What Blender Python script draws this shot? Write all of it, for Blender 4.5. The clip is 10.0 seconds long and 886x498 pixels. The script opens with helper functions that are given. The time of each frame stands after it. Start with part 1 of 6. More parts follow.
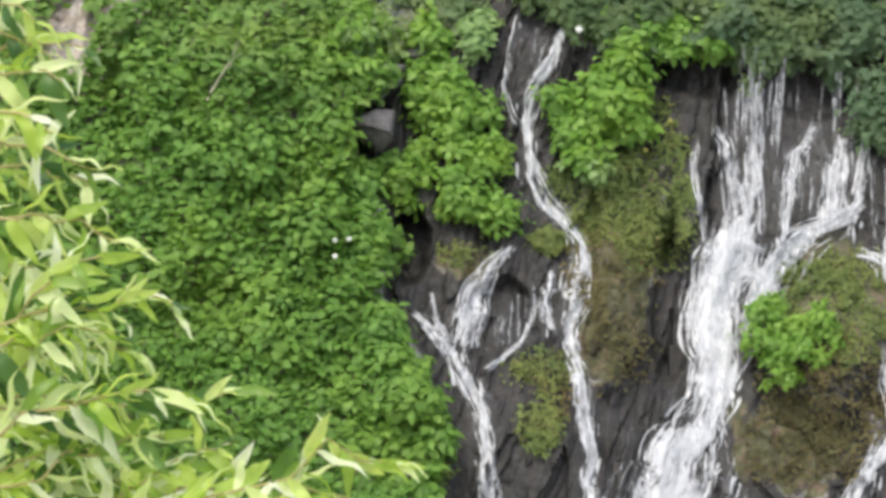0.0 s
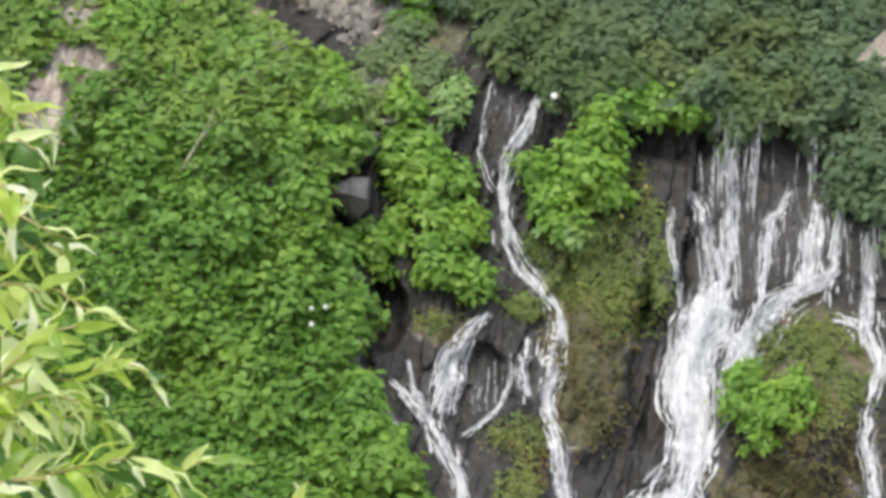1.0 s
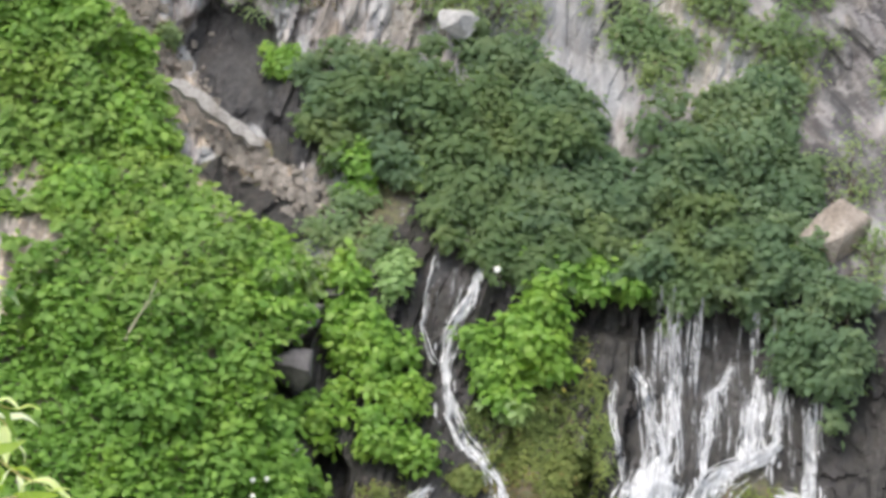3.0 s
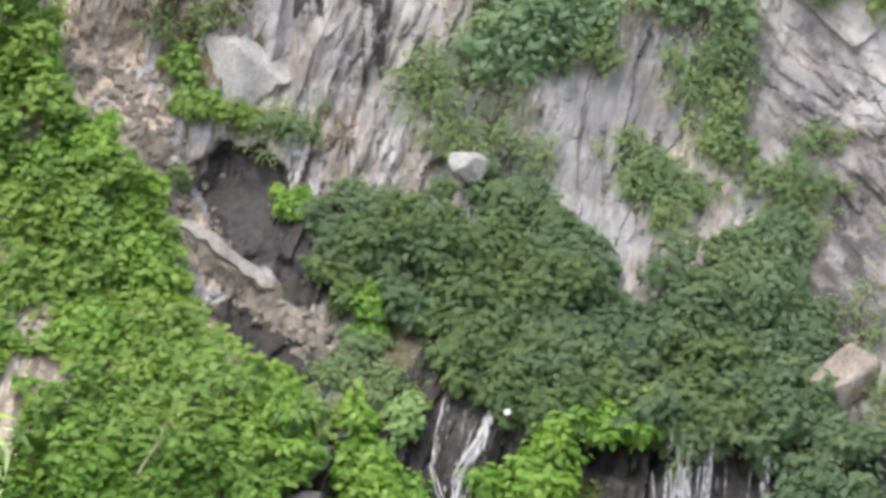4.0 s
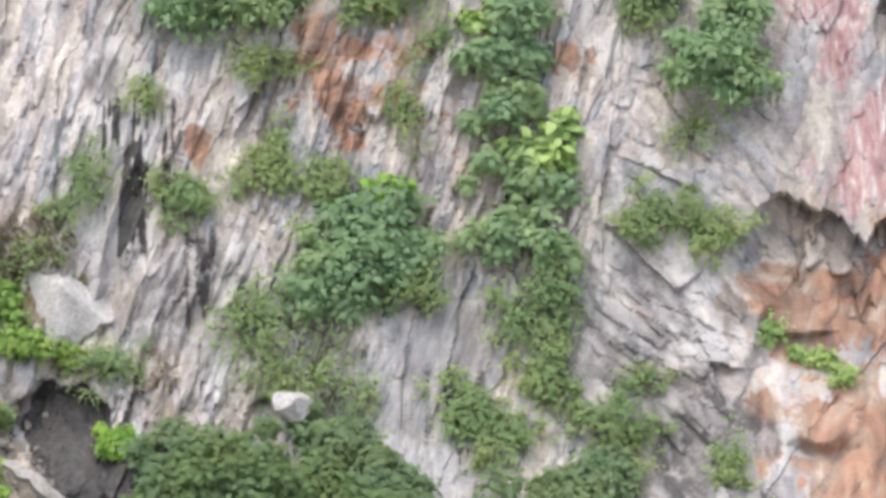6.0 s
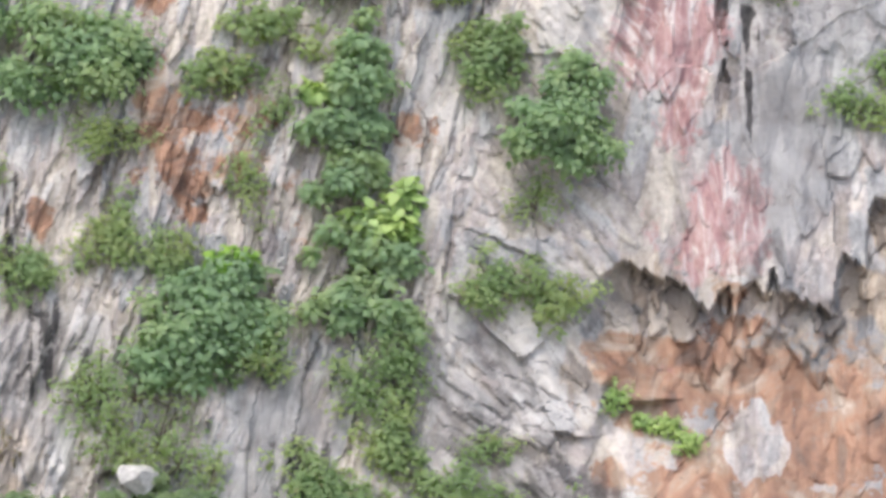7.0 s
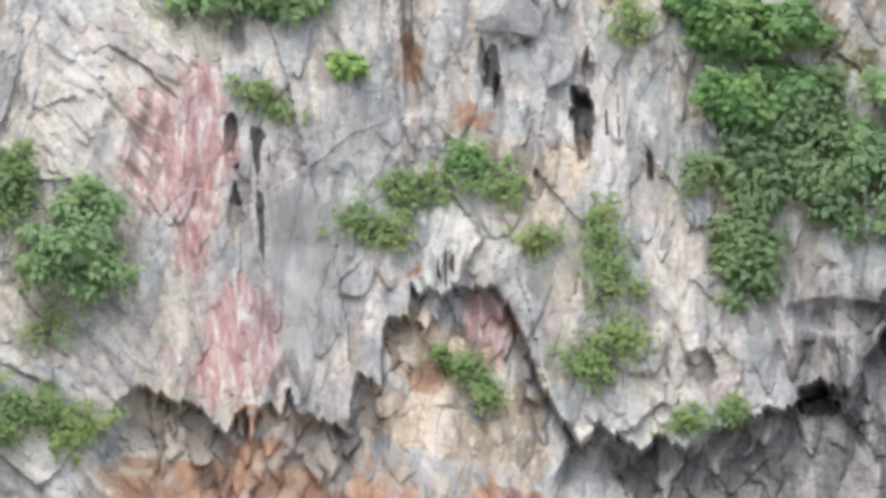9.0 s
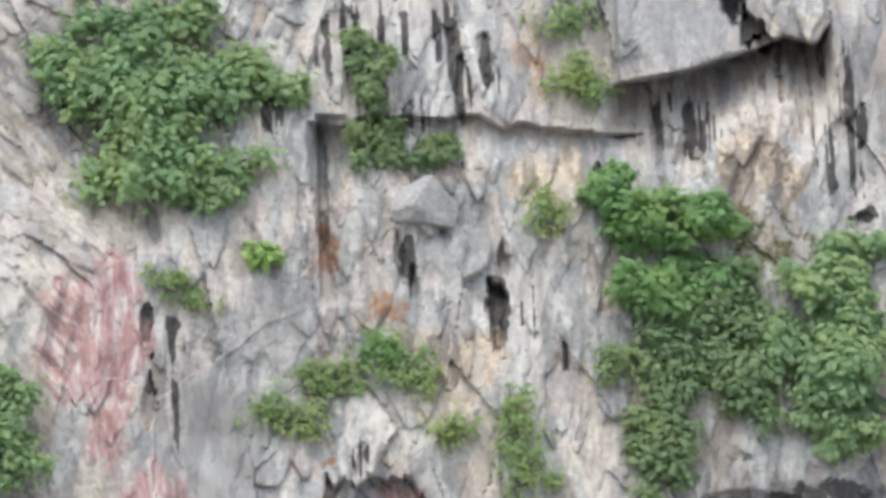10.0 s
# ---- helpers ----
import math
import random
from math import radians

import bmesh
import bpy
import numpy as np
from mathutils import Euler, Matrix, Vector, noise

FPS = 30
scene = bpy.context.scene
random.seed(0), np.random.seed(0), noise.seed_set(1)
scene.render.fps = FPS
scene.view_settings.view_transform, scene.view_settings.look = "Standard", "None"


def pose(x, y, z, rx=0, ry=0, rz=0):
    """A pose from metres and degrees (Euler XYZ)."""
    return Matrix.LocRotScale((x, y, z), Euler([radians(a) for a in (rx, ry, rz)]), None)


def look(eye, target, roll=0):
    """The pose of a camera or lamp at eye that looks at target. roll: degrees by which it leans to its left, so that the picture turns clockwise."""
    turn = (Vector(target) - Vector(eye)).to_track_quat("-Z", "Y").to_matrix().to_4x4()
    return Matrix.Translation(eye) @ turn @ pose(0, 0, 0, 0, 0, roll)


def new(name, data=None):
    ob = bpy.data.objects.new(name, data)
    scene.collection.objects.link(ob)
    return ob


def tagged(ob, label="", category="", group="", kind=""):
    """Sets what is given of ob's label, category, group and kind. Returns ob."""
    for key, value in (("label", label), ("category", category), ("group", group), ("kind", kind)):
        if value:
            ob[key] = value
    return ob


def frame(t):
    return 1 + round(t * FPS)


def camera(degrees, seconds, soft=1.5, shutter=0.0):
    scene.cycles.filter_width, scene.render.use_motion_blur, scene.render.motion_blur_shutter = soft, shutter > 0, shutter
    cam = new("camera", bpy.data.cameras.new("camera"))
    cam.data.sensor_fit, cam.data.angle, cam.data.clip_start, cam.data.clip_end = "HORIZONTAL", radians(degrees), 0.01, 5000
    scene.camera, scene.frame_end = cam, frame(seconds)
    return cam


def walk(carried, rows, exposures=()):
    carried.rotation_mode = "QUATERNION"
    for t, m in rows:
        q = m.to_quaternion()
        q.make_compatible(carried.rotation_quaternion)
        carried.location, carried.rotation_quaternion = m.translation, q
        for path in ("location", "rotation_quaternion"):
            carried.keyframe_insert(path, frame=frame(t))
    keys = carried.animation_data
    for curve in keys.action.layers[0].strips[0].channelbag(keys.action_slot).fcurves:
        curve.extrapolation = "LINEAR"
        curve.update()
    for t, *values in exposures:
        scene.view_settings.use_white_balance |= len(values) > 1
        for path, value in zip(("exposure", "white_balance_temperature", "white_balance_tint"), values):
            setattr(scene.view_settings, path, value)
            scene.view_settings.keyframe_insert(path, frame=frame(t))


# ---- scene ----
# ---- camera: stands still on the valley floor and turns, long lens ----
cam = camera(10.0, 10.0, soft=3.75)
EYE = Vector((0.0, 0.0, 1.6))
ROWS = [
    (0.0, 0.0028, 4.9957, -1.5455),
    (0.5, 0.1816, 5.4999, -1.2521),
    (1.0, -0.2343, 5.7622, -1.2022),
    (1.5, -0.3571, 6.3923, -1.5059),
    (2.0, -0.4318, 6.8809, -1.7316),
    (2.2, -0.5012, 6.8969, -1.6500),
    (3.3, -0.9890, 8.1736, -1.5541),
    (3.5, -0.9444, 8.4468, -1.5677),
    (4.0, -0.8500, 9.3450, -1.8071),
    (4.5, -1.3683, 10.0724, -1.8245),
    (5.0, -1.6435, 10.7604, -1.6319),
    (5.2, -1.9511, 11.3579, -1.4800),
    (6.3, -3.2368, 12.2935, -1.4304),
    (6.5, -3.5819, 12.5240, -1.1799),
    (7.0, -4.4620, 12.9518, -0.7334),
    (7.5, -5.7339, 13.1263, 0.3585),
    (8.0, -6.5468, 13.6366, 0.6913),
    (8.5, -8.2007, 14.1591, 1.2941),
    (9.0, -9.4858, 14.2934, 1.8614),
    (9.5, -10.0653, 15.4268, 1.8907),
    (10.0, -10.4629, 16.4141, 1.9185)
]
walk(cam, [(t, pose(EYE.x, EYE.y, EYE.z, 90 + pitch, roll, yaw)) for t, yaw, pitch, roll in ROWS],
     exposures=[(0.0, 0.17, 6500, 5), (2.2, 0.22, 6500, 5), (3.5, 0.36, 6500, 7), (4.0, 0.37, 6500, 8), (4.5, 0.56, 6500, 9), (6.3, 0.54, 6500, 8), (8.0, 0.48, 6500, 6), (8.5, 0.48, 6500, 4), (10.0, 0.33, 6500, 2)])

# ---- light: bright overcast day ----
world = bpy.data.worlds.new("overcast_sky")
scene.world = world
world.use_nodes = True
wn = world.node_tree.nodes
sky = wn.new("ShaderNodeTexSky")
sky.sky_type = "NISHITA"
sky.sun_disc = False
SUN_EL, SUN_AZ = 58.0, 205.0
sky.sun_elevation, sky.sun_rotation = radians(SUN_EL), radians(SUN_AZ)
sky.air_density, sky.dust_density, sky.ozone_density = 0.6, 4.0, 0.6
wn["Background"].inputs["Strength"].default_value = 0.248
world.node_tree.links.new(sky.outputs["Color"], wn["Background"].inputs["Color"])
sun = new("sun", bpy.data.lights.new("sun", "SUN"))
sun.data.energy, sun.data.angle, sun.data.color = 0.8, radians(80), (1.0, 0.975, 0.94)
to_sun = Vector((math.sin(radians(SUN_AZ)) * math.cos(radians(SUN_EL)), math.cos(radians(SUN_AZ)) * math.cos(radians(SUN_EL)), math.sin(radians(SUN_EL))))
sun.matrix_world = look(to_sun * 200, (0, 0, 0))

# ---- number noise ----
rng = np.random.default_rng(7)


def lattice(i, j, seed):
    h = (i.astype(np.int64) * 374761393 + j.astype(np.int64) * 668265263 + seed * 974634541) & 0xFFFFFFFF
    h = ((h ^ (h >> 13)) * 1274126177) & 0xFFFFFFFF
    h = h ^ (h >> 16)
    return (h & 0xFFFFFF) / float(0xFFFFFF)


def value_noise(u, v, seed):
    i, j = np.floor(u), np.floor(v)
    f, g = u - i, v - j
    f, g = f * f * (3 - 2 * f), g * g * (3 - 2 * g)
    return (lattice(i, j, seed) * (1 - f) + lattice(i + 1, j, seed) * f) * (1 - g) + (lattice(i, j + 1, seed) * (1 - f) + lattice(i + 1, j + 1, seed) * f) * g


def fbm(u, v, octaves, seed):
    total, size, norm = 0.0, 1.0, 0.0
    for k in range(octaves):
        total = total + size * (value_noise(u * 2**k + 17.3 * k, v * 2**k - 9.1 * k, seed + k) - 0.5)
        norm, size = norm + size, size * 0.52
    return 2 * total / norm


def smooth(x, lo, hi):
    t = np.clip((x - lo) / (hi - lo), 0, 1)
    return t * t * (3 - 2 * t)


def facets(u, v, seed, tilt, step=1.0):
    """Broken-rock relief: every cell is a plane with its own height and tilt."""
    i0, j0 = np.floor(u), np.floor(v)
    best, out = np.full(u.shape, 9.0), np.zeros(u.shape)
    for di in (-1, 0, 1):
        for dj in (-1, 0, 1):
            i, j = i0 + di, j0 + dj
            pu, pv = i + lattice(i, j, seed), j + lattice(i, j, seed + 1)
            dist = np.hypot(u - pu, v - pv)
            near = dist < best
            plane = step * (lattice(i, j, seed + 2) - 0.5) + tilt * ((lattice(i, j, seed + 3) - 0.5) * (u - pu) + (lattice(i, j, seed + 4) - 0.5) * (v - pv)) * 2
            out = np.where(near, plane, out)
            best = np.where(near, dist, best)
    return out


# ---- shape of the mountainside ----
# The rock is drawn up in cliff coordinates: (a, b) is the sideways place and height at which the line from the
# foot of the valley path would meet an upright plane 90 m away; depth() says how far away the rock really lies on it.
FAR = 90.0
SLOPE_EDGE = [(-0.04, 5.35), (-0.01, 6.27), (-0.59, 7.57), (-1.07, 8.57), (-1.15, 9.98), (-1.58, 11.09), (-1.80, 11.80), (-2.23, 12.80), (-0.88, 12.77), (-1.31, 13.47), (-2.03, 13.75), (-2.56, 14.35), (-3.56, 15.44), (-3.80, 16.36), (-4.25, 17.38), (-5.11, 18.34), (-6.06, 19.19), (-6.31, 20.12), (-6.72, 21.36)]
SLOPE_EDGE.sort(key=lambda p: p[1])
EDGE_A, EDGE_B = np.array([p[0] for p in SLOPE_EDGE]), np.array([p[1] for p in SLOPE_EDGE])
LIP = [(9.0, 22.3), (9.6, 21.87), (10.07, 22.28), (10.64, 21.99), (11.11, 21.89), (11.45, 21.53), (11.65, 21.29), (11.8, 21.64), (12.05, 21.91), (12.12, 21.19), (12.25, 21.78), (12.44, 22.0), (12.68, 21.7), (12.84, 22.22), (12.98, 21.75), (13.27, 21.69), (13.94, 21.4), (14.03, 22.18), (14.15, 22.52), (14.55, 22.26), (14.61, 23.21), (14.74, 23.58), (15.12, 23.58), (15.19, 24.26), (15.37, 23.97), (15.52, 24.17), (15.74, 23.96), (15.9, 24.17), (16.8, 24.15), (17.08, 23.67), (17.36, 23.03), (17.53, 22.39), (18.0, 21.56), (18.3, 21.17), (18.63, 21.6), (19.02, 21.32), (19.41, 21.05), (19.75, 21.39), (20.24, 21.05), (20.56, 21.45), (21.21, 21.65), (21.71, 21.78), (21.88, 21.95), (22.33, 21.87), (22.49, 22.22), (22.88, 22.41), (23.46, 22.2), (23.67, 22.66), (24.22, 23.48)]
LIP_A, LIP_B = np.array([p[0] for p in LIP]), np.array([p[1] for p in LIP])
LEDGE_LIP = [(14.97, 31.06), (15.62, 30.98), (16.06, 31.19), (17.8, 31.24), (18.36, 31.32), (18.78, 31.04), (19.12, 31.17), (19.55, 31.06), (20.11, 31.03), (21.1, 31.0)]
SLAB_LIP = [(20.69, 31.86), (21.09, 31.98), (22.27, 32.24), (23.81, 32.75), (24.39, 33.04), (25.05, 32.9), (25.32, 33.35), (25.5, 34.52), (26.57, 34.9)]
LEDGE_A, LEDGE_B = np.array([p[0] for p in LEDGE_LIP]), np.array([p[1] for p in LEDGE_LIP])
SLAB_A, SLAB_B = np.array([p[0] for p in SLAB_LIP]), np.array([p[1] for p in SLAB_LIP])
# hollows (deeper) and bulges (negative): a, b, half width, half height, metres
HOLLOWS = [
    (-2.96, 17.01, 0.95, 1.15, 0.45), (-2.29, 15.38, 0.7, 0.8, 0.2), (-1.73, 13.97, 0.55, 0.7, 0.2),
    (-0.79, 9.59, 0.35, 0.7, 0.9), (-1.49, 11.60, 0.3, 0.3, -0.5), (4.35, 12.75, 0.8, 0.45, 0.4), (6.37, 12.49, 0.9, 0.5, 0.3), (4.79, 10.52, 0.25, 0.7, 0.3),
    (3.92, 8.68, 0.35, 1.6, 0.5), (0.90, 8.31, 0.6, 0.6, 0.35), (6.75, 7.84, 1.0, 1.5, -0.7), (2.92, 8.25, 0.5, 1.6, -0.5),
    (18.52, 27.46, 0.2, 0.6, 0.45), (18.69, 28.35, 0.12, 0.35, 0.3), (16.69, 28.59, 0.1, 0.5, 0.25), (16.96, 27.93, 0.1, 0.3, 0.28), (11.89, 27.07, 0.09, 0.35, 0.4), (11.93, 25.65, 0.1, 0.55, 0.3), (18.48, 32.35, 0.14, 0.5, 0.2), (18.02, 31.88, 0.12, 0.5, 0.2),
    (10.89, 17.78, 0.9, 0.35, -0.5), (12.43, 18.82, 0.5, 0.6, -0.14), (10.46, 19.70, 0.7, 0.12, -0.35),
    (19.81, 26.58, 0.05, 0.3, 0.3),
    (24.32, 23.01, 0.28, 0.3, 0.6), (22.69, 22.18, 0.3, 0.15, 0.6), (20.66, 22.65, 0.25, 0.3, 0.35), (23.26, 23.65, 0.9, 0.35, 0.25),
    (23.43, 33.58, 0.22, 0.35, 0.9), (23.72, 33.18, 0.22, 0.3, 0.9), (24.04, 32.85, 0.25, 0.2, 0.8), (15.21, 29.78, 0.12, 1.2, 0.25), (25.81, 29.34, 0.25, 0.2, 0.25),
]
HOLLOW_EARTH = [(-2.8, 16.9, 0.9, 1.2, 1), (-2.1, 15.2, 0.8, 0.7, 1), (-1.7, 14.2, 0.7, 0.8, 1), (-5.0, 19.0, 1.6, 1.3, 1), (-4.0, 17.2, 0.5, 0.8, 1), (-3.5, 16.4, 0.35, 0.4, 0.5)]
# flat faces of bare rock
FLAT = [(5.89, 10.95, 1.7, 1.3, 0.9), (4.84, 7.89, 1.2, 2.0, 0.6), (22.39, 33.03, 1.0, 0.8, 1), (17.80, 28.50, 0.7, 0.5, 0.9), (14.48, 29.77, 0.4, 1.1, 0.7), (19.84, 27.77, 0.6, 1.0, 0.6), (13.12, 24.83, 0.7, 1.0, 0.8), (14.24, 27.02, 0.9, 0.8, 0.6), (3.93, 18.49, 1.3, 1.9, 0.78), (4.79, 16.66, 0.7, 1.0, 0.75)]
FLUTES = [(-0.92, 19.68, 1.2, 1.6, 1), (-2.26, 22.00, 1.0, 2.2, 1), (-0.74, 19.54, 1.3, 1.6, 1), (-1.07, 23.10, 0.8, 0.9, 0.7), (9.99, 26.73, 0.8, 1.2, 0.6), (16.52, 24.66, 0.7, 0.6, 0.8), (13.49, 22.26, 1.3, 0.7, 0.8), (24.90, 31.49, 1.2, 1.3, 1), (16.07, 32.39, 0.9, 1.1, 0.9), (18.24, 31.77, 0.6, 0.8, 0.7), (14.29, 30.77, 0.6, 0.8, 0.6), (19.06, 27.31, 0.5, 1.0, 0.7), (23.84, 24.40, 1.2, 0.6, 0.3)]
BEDS = [(7.88, 19.61, 1.6, 1.1, 1), (8.83, 18.18, 0.9, 0.6, 0.8), (7.79, 19.98, 1.3, 1.0, 0.7), (9.99, 29.11, 1.0, 0.7, 0.5)]
CRACK = [(15.19, 31.13), (15.20, 27.68)]


def region(a, b, spots, soft=0.35, seed=50, rough=0.55):
    """Union of rounded blotches with ragged edges, 0 to 1."""
    out = np.zeros(np.shape(a))
    wob = rough * (fbm(a * 0.9, b * 0.6, 4, seed) + 0.9 * fbm(a * 3.5, b * 1.6, 4, seed + 7))
    for x, z, ra, rb, amount in spots:
        r = np.hypot((a - x) / ra, (b - z) / rb) + wob
        out = np.maximum(out, amount * smooth(1.0 + soft - r, 0, 2 * soft))
    return out


def slope_amount(a, b):
    edge = np.interp(b, EDGE_B, EDGE_A) + 0.35 * fbm(b * 1.3, b * 0.7 + 3, 3, 5)
    return smooth(edge - a, -0.15, 0.35) * smooth(26 - b, 0, 3)


def lip_height(a):
    saw = np.mod(a * 3.1 + 0.9 * value_noise(a * 3.1, a * 0, 4), 1.0)
    return np.interp(a, LIP_A, LIP_B) + 0.05 - 0.13 * saw * smooth(a, 8.5, 10.5)


def zone(a, b):
    """Weights of the three kinds of rock from one end of the cliff to the other: steep flutes, dipping beds, upright sheets."""
    t = a + 0.9 * fbm(a / 2.5, b / 2.5, 3, 15) - 0.15 * (b - 22)
    left, right = 1 - smooth(t, 6.4, 8.0), smooth(t, 9.7, 10.7)
    return left, 1 - left - right, right


LEANS = (-0.2, 0.62, 0.04)


def bedding(a, b):
    left, mid, right = zone(a, b)
    return a + np.where(left > 0.5, LEANS[0], np.where(right > 0.5, LEANS[2], LEANS[1])) * (b - 20)


def warped(a, b):
    """Sideways place and height, bent a little, in which the rock is broken."""
    return a + 0.14 * fbm(a / 1.1, b / 1.6, 3, 31) + 0.04 * fbm(a * 3, b * 3, 2, 33), b + 0.3 * fbm(a / 1.3, b / 1.3, 3, 32) + 0.06 * fbm(a * 3, b * 3, 2, 34)


def flakes(u, v, seed):
    """Overlapping flakes that hang like shingles, proud at their pointed feet. Gives the relief and a number for each flake."""
    i0, j0 = np.floor(u), np.floor(v)
    best, own = np.zeros(u.shape), np.full(u.shape, 0.5)
    for dj in (-2, -1, 0):
        for di in (-1, 0, 1):
            h1 = lattice(i0 + di, j0 + dj, seed)
            h2, h3, h4, h5 = np.mod(h1 * 61.7, 1), np.mod(h1 * 379.3, 1), np.mod(h1 * 2113.7, 1), np.mod(h1 * 9973.1, 1)
            q = (v - j0 - dj - h2) / (0.9 + 1.1 * h3)
            x = (u - i0 - di - h1 - (h3 - 0.5) * 0.7 * q) / np.maximum((0.4 + 0.45 * h4) * np.clip(q, 1e-4, 1) ** (0.35 + 0.4 * h5), 1e-3)
            height = (0.35 * h5 + 0.85 * (1 - q) + 0.3 * (h4 - 0.5) * x) * (1 - 0.75 * np.abs(x) ** (1.5 + 3 * h3))
            near = (q > 0) & (q < 1) & (np.abs(x) < 1) & (height > best)
            best, own = np.where(near, height, best), np.where(near, np.mod(h1 * 31.3 + h4, 1), own)
    return best, own


def rock_flakes(a, b):
    """Relief of the flaking rock, and the lightness and tint that change from flake to flake."""
    aw, wb = warped(a, b)
    relief, light, tint = np.zeros(a.shape), np.full(a.shape, 0.5), np.full(a.shape, 0.5)
    for weight, lean, wide, tall, deep in zip(zone(a, b), LEANS, (0.52, 0.95, 1.15), (1.45, 0.8, 1.5), (0.95, 0.72, 0.88)):
        k = weight > 0.002
        w, v, g = (aw + lean * (b - 20))[k], wb[k], weight[k]
        plane = facets(w / (1.7 * wide), v / (2.4 * tall), 60, 1.0, 0.25)
        big, n1 = flakes(w / (0.95 * wide), v / (1.0 * tall), 70)
        mid, n2 = flakes(w / (0.42 * wide), v / (0.5 * tall), 80)
        small, n3 = flakes(w / (0.18 * wide), v / (0.26 * tall), 90)
        busy = smooth(fbm(w / 0.9, v / 1.4, 3, 46), -0.35, 0.35)
        relief[k] += g * deep * (0.3 * plane - 0.19 * big - (0.05 + 0.08 * busy) * mid - (0.022 + 0.03 * busy) * small)
        light[k] += g * (0.4 * (n1 - 0.5) + 0.55 * (n2 - 0.5) + 0.55 * (n3 - 0.5) + 0.45 * (n2 > 0.8) + 0.35 * (n3 > 0.84) - 0.3 * (n2 < 0.14) - 0.3 * (n3 < 0.12))
        tint[k] += g * (0.85 * (np.mod(n1 * 7.7, 1) - 0.5) + 0.6 * (np.mod(n2 * 7.7, 1) - 0.5))
    shard, n4 = flakes((a + 0.3 * fbm(a * 1.3, b * 1.3, 3, 35)) * 2.3 + 3, (b + 0.35 * fbm(a * 1.1, b * 1.1, 3, 36)) * 1.7, 260)
    under = smooth(np.interp(a, LIP_A, LIP_B) - b, -0.02, 0.1) * smooth(a, 9.45, 9.75)
    near_lip = under * (1 - 0.6 * smooth(np.interp(a, LIP_A, LIP_B) - b, 1.0, 1.8))
    light = light + near_lip * (0.45 + 1.3 * (n4 - 0.5) - light) + 0.3 * fbm(a / 1.1, b / 1.9, 3, 47)
    light, tint = light + 0.55 * region(a, b, HOLLOW_EARTH[3:], 0.5, 99), tint - 0.5 * region(a, b, HOLLOW_EARTH[3:], 0.5, 99)
    tint = tint + near_lip * (np.mod(n4 * 7.7, 1) - tint) + 0.4 * fbm(a / 1.7, b / 2.3, 3, 48)
    return relief, light, np.clip(tint, 0, 1), shard


